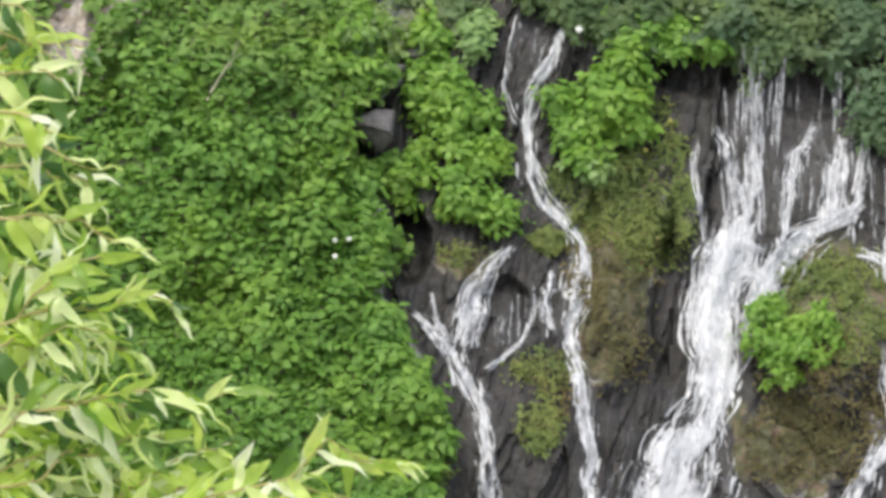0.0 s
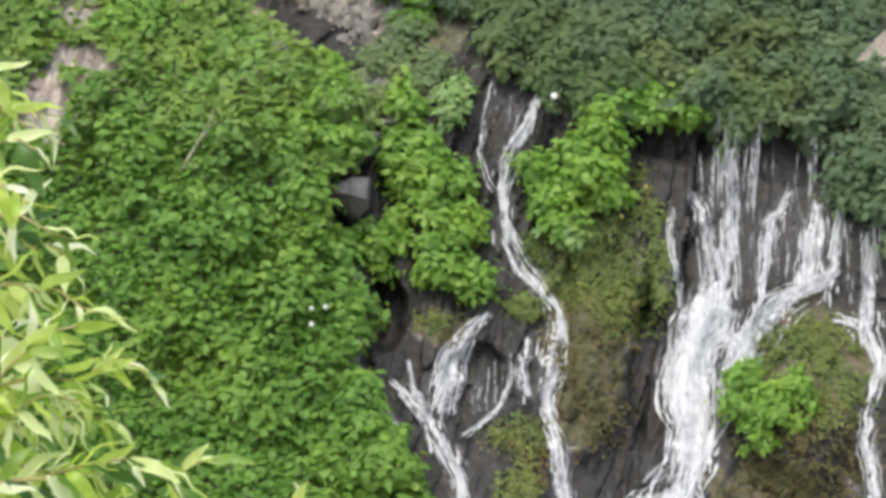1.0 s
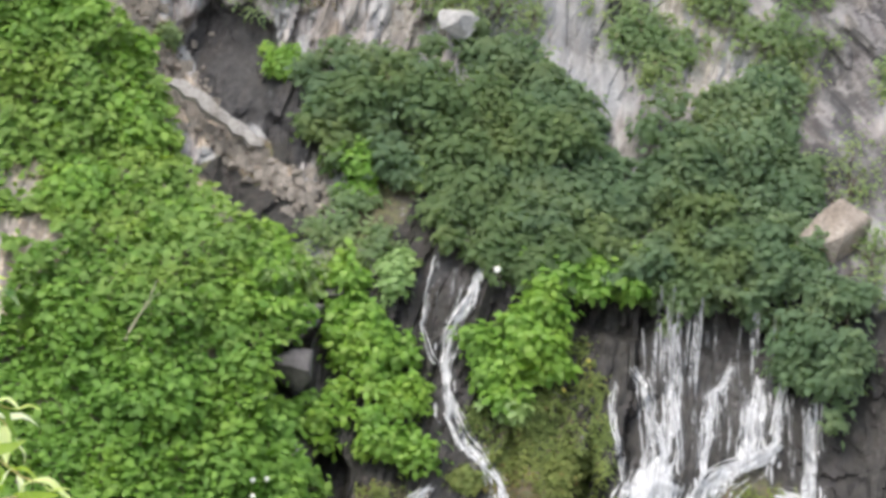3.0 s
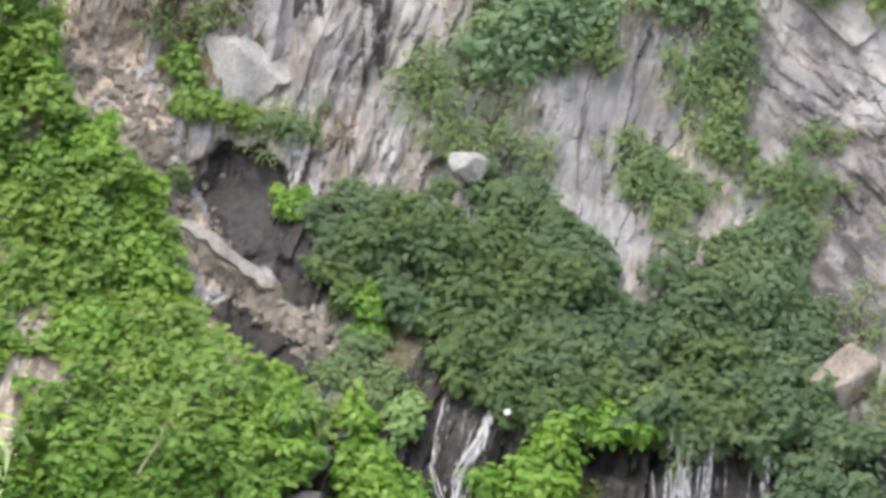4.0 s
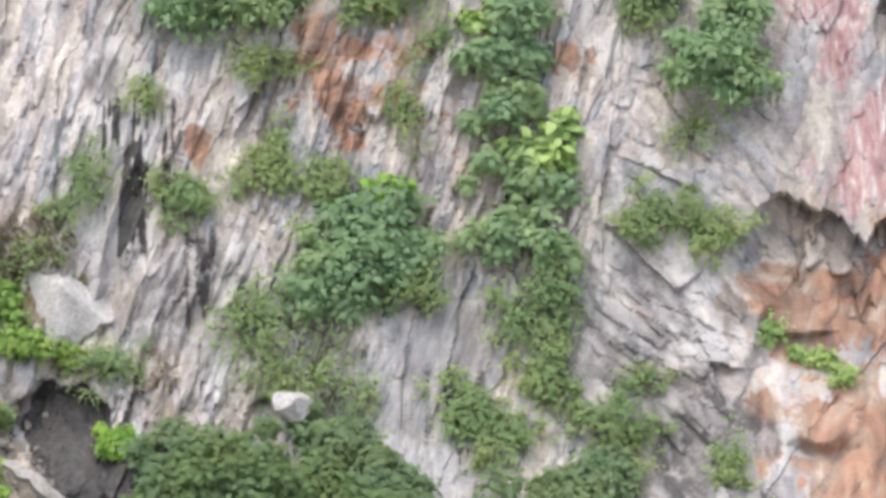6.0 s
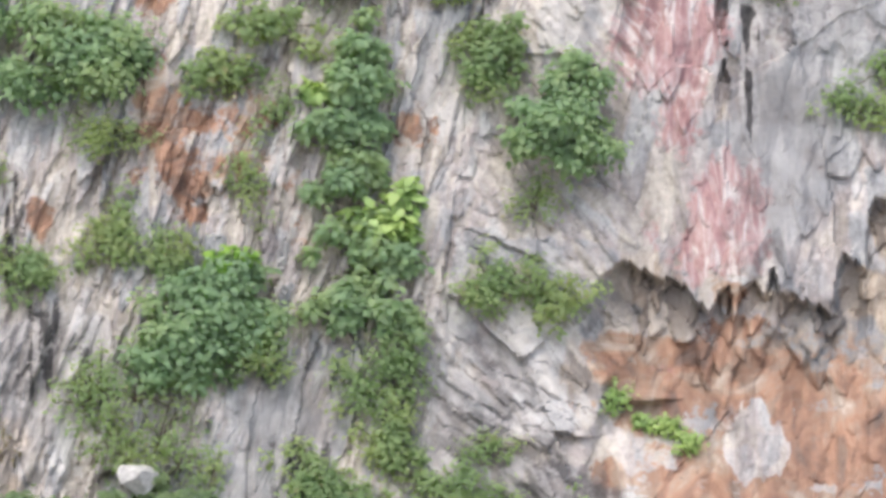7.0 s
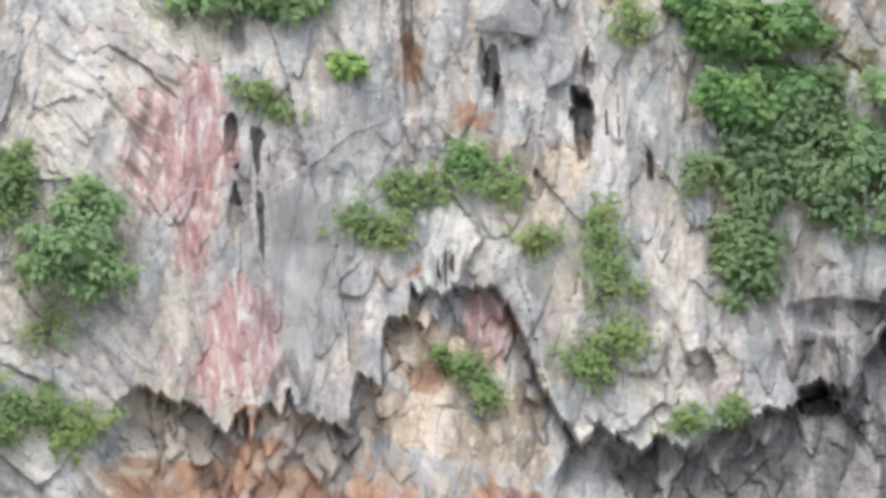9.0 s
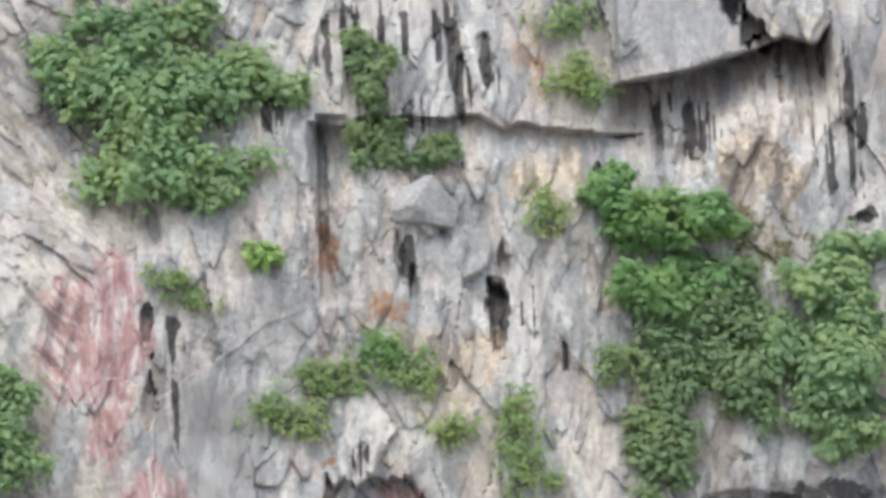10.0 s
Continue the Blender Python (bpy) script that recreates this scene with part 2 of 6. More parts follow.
def rock_depth(a, b, relief, shard):
    d = np.interp(b, [-8, 3, 9, 13.3, 15, 17.5, 20, 26, 34, 50], [79.5, 83.5, 86.2, 88.4, 90.2, 92.2, 92.8, 93.6, 94.6, 97.5])
    d = d + 0.9 * fbm(a / 5.5, b / 5.5, 3, 21)
    s = slope_amount(a, b)
    d = d - 0.8 * s
    aw, wb = warped(a, b)
    rough = (1 - 0.75 * s) * np.interp(b, [6, 14, 20], [0.9, 0.9, 1.0])
    rough = rough * (0.75 + 0.45 * smooth(fbm(a / 3, b / 3, 2, 44), -0.4, 0.5)) * (1 - 0.85 * region(a, b, FLAT, 0.2))
    rough = rough * (1 - 0.75 * region(a, b, HOLLOW_EARTH, 0.5, 99))
    rough = rough * (1 - 0.6 * smooth(np.interp(a, LIP_A, LIP_B) - b, 0.9, 1.8) * smooth(a, 9.3, 10.0))
    d = d + rough * (relief + 0.25) + 0.03 * rough * fbm(a * 9, b * 6, 3, 91)
    # upright flutes of dripstone, and thin beds that dip to the side
    flute = 1 - np.abs(fbm(aw * 1.9 - 0.5 * b, wb * 0.28, 3, 95)) * 2.2
    d = d - 0.28 * region(a, b, FLUTES, 0.5, 58, 0.4) * np.clip(flute, 0, 1) ** 1.5
    bed = np.mod((wb + 0.42 * aw) / 0.42 + 0.35 * fbm(a * 1.2, b * 1.2, 2, 97), 1.0)
    d = d + 0.055 * region(a, b, BEDS, 0.4, 59, 0.4) * bed
    d = d + 0.65 * np.clip(b - 18.8, -1.6, 1.6) * region(a, b, HOLLOW_EARTH[3:4], 0.8, 99, 0.2)
    d = d + 0.13 * fbm(a * 3.2, b * 3.2, 4, 98) * region(a, b, HOLLOW_EARTH, 0.5, 99)
    fine = 0.25 * fbm(a * 2.2, b * 2.2, 3, 55)
    ragged = 0.8 * fbm(a * 6, b * 2.5, 3, 57)
    for x, z, ra, rb, amount in HOLLOWS:
        r = np.hypot((a - x) / ra, (b - z) / rb) + (fine if ra > 0.3 else ragged)
        d = d + amount * smooth(1.15 - r, 0, 0.3 if amount > 0 else 0.8)
    lip = lip_height(a)
    under = smooth(lip - b, -0.02, 0.10) * smooth(a + 0.45 * fbm(b * 1.1, b * 0 + 4, 3, 66), 9.45, 9.75)
    d = d - under * 0.3 * shard * (1 - 0.8 * smooth(lip - b, 1.0, 1.7)) * smooth(a, 9, 11)
    d = d + under * (0.55 + 0.5 * smooth(a, 16, 18.5)) * np.clip(1 - (np.interp(a, LIP_A, LIP_B) - b) / 7.0, 0.2, 1)
    # a low ledge, and a jutting slab that runs on from it
    ledge = np.interp(a, LEDGE_A, LEDGE_B) + 0.05 * fbm(a * 3, a * 0, 3, 12)
    d = d + 0.5 * smooth(ledge - b, -0.02, 0.06) * smooth(a, LEDGE_A[0], LEDGE_A[0] + 0.15) * smooth(LEDGE_A[-1] + 0.6 - a, 0, 0.6) * np.clip(1 - (ledge - b) / 1.6, 0, 1)
    slab_edge = np.interp(a, SLAB_A, SLAB_B) + 0.02 * fbm(a * 4, a * 0, 3, 13)
    d = d + 1.7 * smooth(slab_edge - b, -0.01, 0.05) * smooth(a, SLAB_A[0], SLAB_A[1]) * smooth(SLAB_A[6] + 0.1 - a, 0, 0.35) * np.clip(1 - (slab_edge - b) / 1.4, 0, 1)
    d = d - 0.35 * smooth(b - slab_edge, 0, 0.05) * smooth(a, SLAB_A[1] - 0.03, SLAB_A[1] + 0.05) * smooth(SLAB_A[6] - a, 0, 0.1)
    # upright chimney crack beside the column
    ca = np.interp(b, [CRACK[1][1], CRACK[0][1]], [CRACK[1][0], CRACK[0][0]])
    inside = smooth(b, CRACK[1][1] - 0.3, CRACK[1][1]) * smooth(CRACK[0][1] + 0.1 - b, 0, 0.1)
    d = d + inside * 0.55 * smooth(a, ca - 0.05, ca + 0.02) * smooth(ca + 0.75 - a, 0, 0.7)
    return d


def place(a, b, d):
    """World place of cliff coordinates at the distance d."""
    a, b, d = np.broadcast_arrays(np.asarray(a, float), np.asarray(b, float), np.asarray(d, float))
    return np.stack([a / FAR * d, d, EYE.z + (b - EYE.z) / FAR * d], -1)


def on_rock(a, b, out=0.0):
    return place(a, b, depth(np.atleast_1d(a), np.atleast_1d(b)) - out)


# ---- materials ----
def material(name):
    m = bpy.data.materials.new(name)
    m.use_nodes = True
    n = m.node_tree.nodes
    return m, n, m.node_tree.links, n["Principled BSDF"]


def ramp(n, links, source, stops):
    r = n.new("ShaderNodeValToRGB")
    e = r.color_ramp.elements
    while len(e) < len(stops):
        e.new(0.5)
    for el, (p, c) in zip(e, stops):
        el.position, el.color = p, (*c, 1)
    links.new(source, r.inputs["Fac"])
    return r.outputs["Color"]


def mix(n, links, fac, one, two, mode="MIX"):
    x = n.new("ShaderNodeMix")
    x.data_type, x.blend_type = "RGBA", mode
    for socket, value in ((x.inputs[0], fac), (x.inputs[6], one), (x.inputs[7], two)):
        if isinstance(value, (int, float)):
            socket.default_value = value
        elif isinstance(value, tuple):
            socket.default_value = (*value, 1)
        else:
            links.new(value, socket)
    return x.outputs[2]


def math_node(n, links, op, one, two=0.0, clamp=False):
    x = n.new("ShaderNodeMath")
    x.operation, x.use_clamp = op, clamp
    for socket, value in zip(x.inputs, (one, two)):
        if isinstance(value, (int, float)):
            socket.default_value = value
        else:
            links.new(value, socket)
    return x.outputs[0]


def noise_node(n, links, vector, scale, detail=6.0, rough=0.6, stretch=None, warp=0.0):
    if stretch:
        mp = n.new("ShaderNodeMapping")
        mp.inputs["Scale"].default_value = stretch
        links.new(vector, mp.inputs["Vector"])
        vector = mp.outputs["Vector"]
    x = n.new("ShaderNodeTexNoise")
    x.inputs["Scale"].default_value, x.inputs["Detail"].default_value, x.inputs["Roughness"].default_value = scale, detail, rough
    x.inputs["Distortion"].default_value = warp
    links.new(vector, x.inputs["Vector"])
    return x.outputs["Fac"]


def bump(n, links, bsdf, height, strength, distance):
    b = n.new("ShaderNodeBump")
    b.inputs["Strength"].default_value, b.inputs["Distance"].default_value = strength, distance
    links.new(height, b.inputs["Height"])
    links.new(b.outputs["Normal"], bsdf.inputs["Normal"])


def attribute(n, name):
    x = n.new("ShaderNodeAttribute")
    x.attribute_name = name
    return x


def cliff_material():
    m, n, links, bsdf = material("weathered_limestone")
    uv = n.new("ShaderNodeUVMap").outputs["UV"]
    pos = n.new("ShaderNodeNewGeometry").outputs["Position"]
    t1, t2 = attribute(n, "stain"), attribute(n, "cover")
    s1, s2 = n.new("ShaderNodeSeparateColor"), n.new("ShaderNodeSeparateColor")
    links.new(t1.outputs["Color"], s1.inputs[0])
    links.new(t2.outputs["Color"], s2.inputs[0])
    iron, red, moss = s1.outputs
    wet, earth, lime = s2.outputs
    t3 = attribute(n, "flake")
    s3 = n.new("ShaderNodeSeparateColor")
    links.new(t3.outputs["Color"], s3.inputs[0])
    flake, tint, darkened = s3.outputs
    large = noise_node(n, links, pos, 1.1, 6, 0.62, warp=0.8)
    streak = noise_node(n, links, uv, 1.0, 8, 0.66, (2.4, 0.85, 1), 1.2)
    fine = noise_node(n, links, pos, 7.0, 8, 0.68, warp=0.4)
    k = math_node(n, links, "ADD", math_node(n, links, "MULTIPLY", flake, 1.0), math_node(n, links, "MULTIPLY", large, 0.5))
    col = ramp(n, links, math_node(n, links, "SUBTRACT", k, 0.29), [(0.0, (0.18, 0.178, 0.183)), (0.2, (0.255, 0.252, 0.26)), (0.4, (0.315, 0.31, 0.313)), (0.6, (0.37, 0.365, 0.362)), (0.9, (0.455, 0.45, 0.443))])
    warm = ramp(n, links, math_node(n, links, "ADD", tint, math_node(n, links, "MULTIPLY", math_node(n, links, "SUBTRACT", large, 0.5), 0.8)), [(0.2, (0.275, 0.30, 0.32)), (0.42, (0.36, 0.355, 0.36)), (0.62, (0.42, 0.36, 0.345)), (0.85, (0.45, 0.40, 0.325))])
    col = mix(n, links, 0.42, col, warm)
    white = ramp(n, links, streak, [(0.54, (0, 0, 0)), (0.64, (1, 1, 1))])
    col = mix(n, links, math_node(n, links, "MULTIPLY", white, 0.32), col, (0.47, 0.465, 0.46))
    black = ramp(n, links, streak, [(0.34, (1, 1, 1)), (0.42, (0, 0, 0))])
    col = mix(n, links, math_node(n, links, "MULTIPLY", black, 0.4), col, (0.23, 0.225, 0.23))
    vm = n.new("ShaderNodeMapping")
    vm.inputs["Scale"].default_value = (5.0, 2.4, 1)
    bent = n.new("ShaderNodeVectorMath")
    bent.operation = "MULTIPLY_ADD"
    nz = n.new("ShaderNodeTexNoise")
    nz.inputs["Scale"].default_value, nz.inputs["Detail"].default_value = 2.5, 4
    links.new(uv, nz.inputs["Vector"])
    links.new(nz.outputs["Color"], bent.inputs[0])
    bent.inputs[1].default_value = (0.35, 0.35, 0)
    links.new(uv, bent.inputs[2])
    links.new(bent.outputs[0], vm.inputs["Vector"])
    vor = n.new("ShaderNodeTexVoronoi")
    vor.inputs["Scale"].default_value = 1.0
    links.new(vm.outputs["Vector"], vor.inputs["Vector"])
    cell = n.new("ShaderNodeSeparateColor")
    links.new(vor.outputs["Color"], cell.inputs[0])
    flakes = ramp(n, links, cell.outputs[0], [(0.0, (0.8, 0.8, 0.82)), (0.45, (0.98, 0.97, 0.968)), (1.0, (1.12, 1.11, 1.1))])
    col = mix(n, links, 0.9, col, flakes, "MULTIPLY")
    grime = ramp(n, links, fine, [(0.36, (0.8, 0.795, 0.79)), (0.62, (1.12, 1.12, 1.12))])
    col = mix(n, links, 1.0, col, grime, "MULTIPLY")

    def edge(mask, low=0.34, high=0.62, weight=1.5):
        k = math_node(n, links, "ADD", mask, math_node(n, links, "MULTIPLY", math_node(n, links, "SUBTRACT", large, 0.5), weight))
        k = math_node(n, links, "ADD", k, math_node(n, links, "MULTIPLY", math_node(n, links, "SUBTRACT", fine, 0.5), weight))
        mr = n.new("ShaderNodeMapRange")
        mr.interpolation_type = "SMOOTHSTEP"
        mr.inputs[1].default_value, mr.inputs[2].default_value = low, high
        links.new(k, mr.inputs[0])
        return mr.outputs[0]

    limey = ramp(n, links, streak, [(0.36, (0.32, 0.32, 0.315)), (0.48, (0.42, 0.416, 0.412)), (0.6, (0.52, 0.516, 0.512))])
    col = mix(n, links, math_node(n, links, "MULTIPLY", edge(lime), 0.6), col, limey)
    soil = ramp(n, links, fine, [(0.36, (0.26, 0.205, 0.155)), (0.48, (0.34, 0.28, 0.22)), (0.62, (0.43, 0.37, 0.305))])
    chips = ramp(n, links, flake, [(0.05, (0.42, 0.41, 0.42)), (0.5, (0.84, 0.83, 0.82)), (1.0, (1.35, 1.34, 1.32))])
    soil = mix(n, links, ramp(n, links, tint, [(0.5, (0, 0, 0)), (0.62, (0.5, 0.5, 0.5))]), soil, (0.33, 0.32, 0.315))
    soil = mix(n, links, 0.95, soil, chips, "MULTIPLY")
    rust = ramp(n, links, noise_node(n, links, uv, 1.1, 7, 0.64, (1, 1.4, 1), 0.8), [(0.36, (0.14, 0.085, 0.06)), (0.44, (0.235, 0.118, 0.07)), (0.50, (0.29, 0.16, 0.098)), (0.57, (0.28, 0.195, 0.142)), (0.66, (0.39, 0.325, 0.27))])
    rust = mix(n, links, 0.6, rust, chips, "MULTIPLY")
    col = mix(n, links, math_node(n, links, "MULTIPLY", edge(iron), 0.85), col, rust)
    crimson = ramp(n, links, noise_node(n, links, uv, 3.0, 7, 0.65, (1.6, 0.8, 1), 1.0), [(0.38, (0.24, 0.095, 0.105)), (0.48, (0.35, 0.175, 0.18)), (0.55, (0.42, 0.3, 0.3)), (0.64, (0.58, 0.53, 0.53))])
    col = mix(n, links, math_node(n, links, "MULTIPLY", edge(red), 0.68), col, crimson)
    mossy = ramp(n, links, noise_node(n, links, pos, 3.5, 7, 0.65), [(0.36, (0.045, 0.036, 0.025)), (0.44, (0.08, 0.072, 0.032)), (0.51, (0.1, 0.115, 0.04)), (0.57, (0.135, 0.1, 0.055)), (0.68, (0.2, 0.145, 0.095))])
    col = mix(n, links, math_node(n, links, "MULTIPLY", edge(moss), 0.9), col, mossy)
    # dark grey rock colour; below the right-hand lip it paints the recess shade
    shade = math_node(n, links, "ADD", math_node(n, links, "MULTIPLY", flake, 0.35), math_node(n, links, "MULTIPLY", fine, 0.65))
    darkened_grey = mix(n, links, 0.9, ramp(n, links, shade, [(0.36, (0.055, 0.053, 0.055)), (0.5, (0.105, 0.1, 0.103)), (0.66, (0.22, 0.212, 0.213))]), flakes, "MULTIPLY")
    col = mix(n, links, math_node(n, links, "MULTIPLY", edge(darkened, 0.2, 0.8, 0.9), 0.85), col, darkened_grey)
    # near-black of wet rock, also painted as shade inside the cave holes
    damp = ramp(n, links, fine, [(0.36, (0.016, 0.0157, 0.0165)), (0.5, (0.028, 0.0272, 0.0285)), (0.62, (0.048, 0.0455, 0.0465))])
    wet_shade_edge = edge(wet)
    col = mix(n, links, math_node(n, links, "MULTIPLY", wet_shade_edge, 0.92), col, damp)
    col = mix(n, links, math_node(n, links, "MULTIPLY", edge(earth, 0.2, 0.85, 1.0), 0.85), col, soil)
    links.new(col, bsdf.inputs["Base Color"])
    rough = n.new("ShaderNodeMapRange")
    rough.inputs[3].default_value, rough.inputs[4].default_value = 0.9, 0.62
    links.new(wet_shade_edge, rough.inputs[0])
    links.new(rough.outputs[0], bsdf.inputs["Roughness"])
    bsdf.inputs["Specular IOR Level"].default_value = 0.3
    height = math_node(n, links, "ADD", math_node(n, links, "MULTIPLY", streak, 0.7), math_node(n, links, "MULTIPLY", fine, 0.6))
    height = math_node(n, links, "ADD", height, math_node(n, links, "MULTIPLY", cell.outputs[1], 0.25))
    bump(n, links, bsdf, height, 0.6, 0.042)
    return m


def leaf_material(name, dark, middle, light, through_light=0.25, gloss=0.45, old=None):
    m, n, links, bsdf = material(name)
    geo = n.new("ShaderNodeNewGeometry")
    stops = [(0.0, dark), (0.5, middle), (0.96, light)]
    if old:
        stops += [(0.985, old)]
    col = mix(n, links, 0.4, ramp(n, links, geo.outputs["Random Per Island"], stops), middle)
    patch = noise_node(n, links, geo.outputs["Position"], 0.8, 4)
    col = mix(n, links, 0.6, col, ramp(n, links, patch, [(0.38, (0.40, 0.44, 0.46)), (0.5, (0.5, 0.5, 0.5)), (0.62, (0.64, 0.56, 0.5))]), "OVERLAY")
    links.new(col, bsdf.inputs["Base Color"])
    bsdf.inputs["Roughness"].default_value = gloss
    bsdf.inputs["Specular IOR Level"].default_value = 0.35
    tr = n.new("ShaderNodeBsdfTranslucent")
    links.new(mix(n, links, 1.0, col, (1.25, 1.3, 0.6), "MULTIPLY"), tr.inputs["Color"])
    ms = n.new("ShaderNodeMixShader")
    ms.inputs[0].default_value = through_light
    links.new(bsdf.outputs[0], ms.inputs[1])
    links.new(tr.outputs[0], ms.inputs[2])
    links.new(ms.outputs[0], n["Material Output"].inputs["Surface"])
    return m


def bark_material(name, c1, c2):
    m, n, links, bsdf = material(name)
    pos = n.new("ShaderNodeNewGeometry").outputs["Position"]
    f = noise_node(n, links, pos, 14, 6, 0.65, (1, 1, 0.3))
    links.new(ramp(n, links, f, [(0.3, c1), (0.7, c2)]), bsdf.inputs["Base Color"])
    bsdf.inputs["Roughness"].default_value = 0.85
    bump(n, links, bsdf, f, 0.6, 0.02)
    return m


def stone_material(name, c1, c2, c3):
    m, n, links, bsdf = material(name)
    pos = n.new("ShaderNodeNewGeometry").outputs["Position"]
    f, g = noise_node(n, links, pos, 2.2, 6, 0.6, (1, 1, 0.6)), noise_node(n, links, pos, 16, 8, 0.65)
    col = ramp(n, links, f, [(0.3, c1), (0.5, c2), (0.7, c3)])
    col = mix(n, links, 0.6, col, ramp(n, links, g, [(0.36, (0.3, 0.3, 0.3)), (0.62, (0.66, 0.66, 0.66))]), "OVERLAY")
    links.new(col, bsdf.inputs["Base Color"])
    bsdf.inputs["Roughness"].default_value = 0.85
    bump(n, links, bsdf, math_node(n, links, "ADD", f, g), 0.6, 0.05)
    return m


def water_material(name, cover, softness):
    """White water: broken threads of foam running along the flow, with gaps through which the rock shows."""
    m, n, links, bsdf = material(name)
    uv = n.new("ShaderNodeUVMap").outputs["UV"]
    body = attribute(n, "body").outputs["Fac"]
    threads = noise_node(n, links, uv, 1.0, 7, 0.68, (10.0, 0.75, 1), 1.0)
    froth = noise_node(n, links, uv, 1.0, 6, 0.66, (5.5, 1.7, 1), 1.4)
    k = math_node(n, links, "ADD", math_node(n, links, "MULTIPLY", threads, 0.62), math_node(n, links, "MULTIPLY", froth, 0.38))
    k = math_node(n, links, "ADD", 0.5, math_node(n, links, "MULTIPLY", math_node(n, links, "SUBTRACT", k, 0.5), 2.5))
    k = math_node(n, links, "ADD", k, math_node(n, links, "MULTIPLY", math_node(n, links, "SUBTRACT", body, 1.0), 0.42))
    mr = n.new("ShaderNodeMapRange")
    mr.interpolation_type = "SMOOTHSTEP"
    mr.inputs[1].default_value, mr.inputs[2].default_value = cover, cover + softness
    links.new(k, mr.inputs[0])
    col = ramp(n, links, froth, [(0.36, (0.5, 0.52, 0.55)), (0.48, (0.7, 0.72, 0.74)), (0.6, (0.86, 0.87, 0.88))])
    links.new(col, bsdf.inputs["Base Color"])
    bsdf.inputs["Roughness"].default_value = 0.5
    bump(n, links, bsdf, threads, 0.35, 0.05)
    clear = n.new("ShaderNodeBsdfTransparent")
    tr = n.new("ShaderNodeBsdfTranslucent")
    tr.inputs["Color"].default_value = (0.85, 0.87, 0.9, 1)
    foam = n.new("ShaderNodeMixShader")
    foam.inputs[0].default_value = 0.3
    links.new(bsdf.outputs[0], foam.inputs[1])
    links.new(tr.outputs[0], foam.inputs[2])
    ms = n.new("ShaderNodeMixShader")
    links.new(mr.outputs[0], ms.inputs[0])
    links.new(clear.outputs[0], ms.inputs[1])
    links.new(foam.outputs[0], ms.inputs[2])
    links.new(ms.outputs[0], n["Material Output"].inputs["Surface"])
    return m


CLIFF = cliff_material()
COVER_LEAF = leaf_material("ground_cover_leaf", (0.085, 0.18, 0.03), (0.14, 0.275, 0.043), (0.21, 0.37, 0.066), 0.3, 0.55)
BRIGHT_LEAF = leaf_material("bright_green_leaf", (0.12, 0.25, 0.035), (0.19, 0.35, 0.055), (0.28, 0.45, 0.085), 0.35)
LIME_LEAF = leaf_material("yellow_green_leaf", (0.19, 0.30, 0.095), (0.26, 0.39, 0.135), (0.34, 0.47, 0.185), 0.3)
# DARK, OLIVE, CLIFF: lightened and greyed, aerial haze put into the leaf colour.
DARK_LEAF = leaf_material("dark_green_leaf", (0.125, 0.19, 0.11), (0.17, 0.25, 0.14), (0.225, 0.315, 0.18), 0.52, 0.85)
OLIVE_LEAF = leaf_material("olive_green_leaf", (0.2, 0.275, 0.15), (0.255, 0.345, 0.18), (0.315, 0.415, 0.225), 0.52, 0.85, (0.3, 0.26, 0.16))
CLIFF_LEAF = leaf_material("hazed_green_leaf", (0.2, 0.295, 0.185), (0.26, 0.37, 0.225), (0.325, 0.44, 0.27), 0.52, 0.85)
FEATHER_LEAF = leaf_material("soft_green_leaf", (0.165, 0.285, 0.13), (0.215, 0.35, 0.165), (0.275, 0.415, 0.215), 0.52, 0.85)
LEDGE_LEAF = leaf_material("mid_green_leaf", (0.125, 0.185, 0.085), (0.165, 0.24, 0.11), (0.215, 0.305, 0.145), 0.52, 0.85)
UPPER_LEAF = leaf_material("yellow_green_cover_leaf", (0.115, 0.21, 0.045), (0.18, 0.3, 0.068), (0.26, 0.4, 0.1), 0.35, 0.6)
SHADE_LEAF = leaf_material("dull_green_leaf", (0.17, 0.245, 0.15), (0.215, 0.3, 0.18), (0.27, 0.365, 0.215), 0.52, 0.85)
BROWN_MOSS = leaf_material("rusty_moss", (0.105, 0.095, 0.042), (0.128, 0.115, 0.05), (0.15, 0.145, 0.058), 0.2, 0.85, (0.17, 0.12, 0.06))
MOSS_LEAF = leaf_material("brownish_moss", (0.12, 0.155, 0.05), (0.165, 0.215, 0.065), (0.22, 0.285, 0.085), 0.25, 0.8, (0.25, 0.17, 0.08))
BARK = bark_material("grey_brown_bark", (0.05, 0.04, 0.03), (0.16, 0.13, 0.10))
TWIG = bark_material("reddish_green_twig", (0.30, 0.26, 0.09), (0.46, 0.36, 0.18))
PALE_STONE = stone_material("pale_limestone", (0.3, 0.3, 0.295), (0.42, 0.415, 0.41), (0.56, 0.555, 0.55))
TAN_STONE = stone_material("tan_stone", (0.22, 0.185, 0.15), (0.34, 0.295, 0.25), (0.45, 0.4, 0.35))
DARK_STONE = stone_material("dark_wet_stone", (0.05, 0.05, 0.05), (0.11, 0.105, 0.105), (0.19, 0.18, 0.18))
GREY_STONE = stone_material("grey_stone", (0.2, 0.2, 0.21), (0.3, 0.3, 0.31), (0.4, 0.39, 0.4))
SCREE_STONE = stone_material("brown_grey_scree", (0.15, 0.135, 0.115), (0.25, 0.225, 0.195), (0.38, 0.345, 0.31))
SLAB_STONE = stone_material("weathered_grey_slab", (0.23, 0.215, 0.195), (0.32, 0.305, 0.285), (0.42, 0.405, 0.39))
WATER = water_material("white_water", 0.2, 0.34)
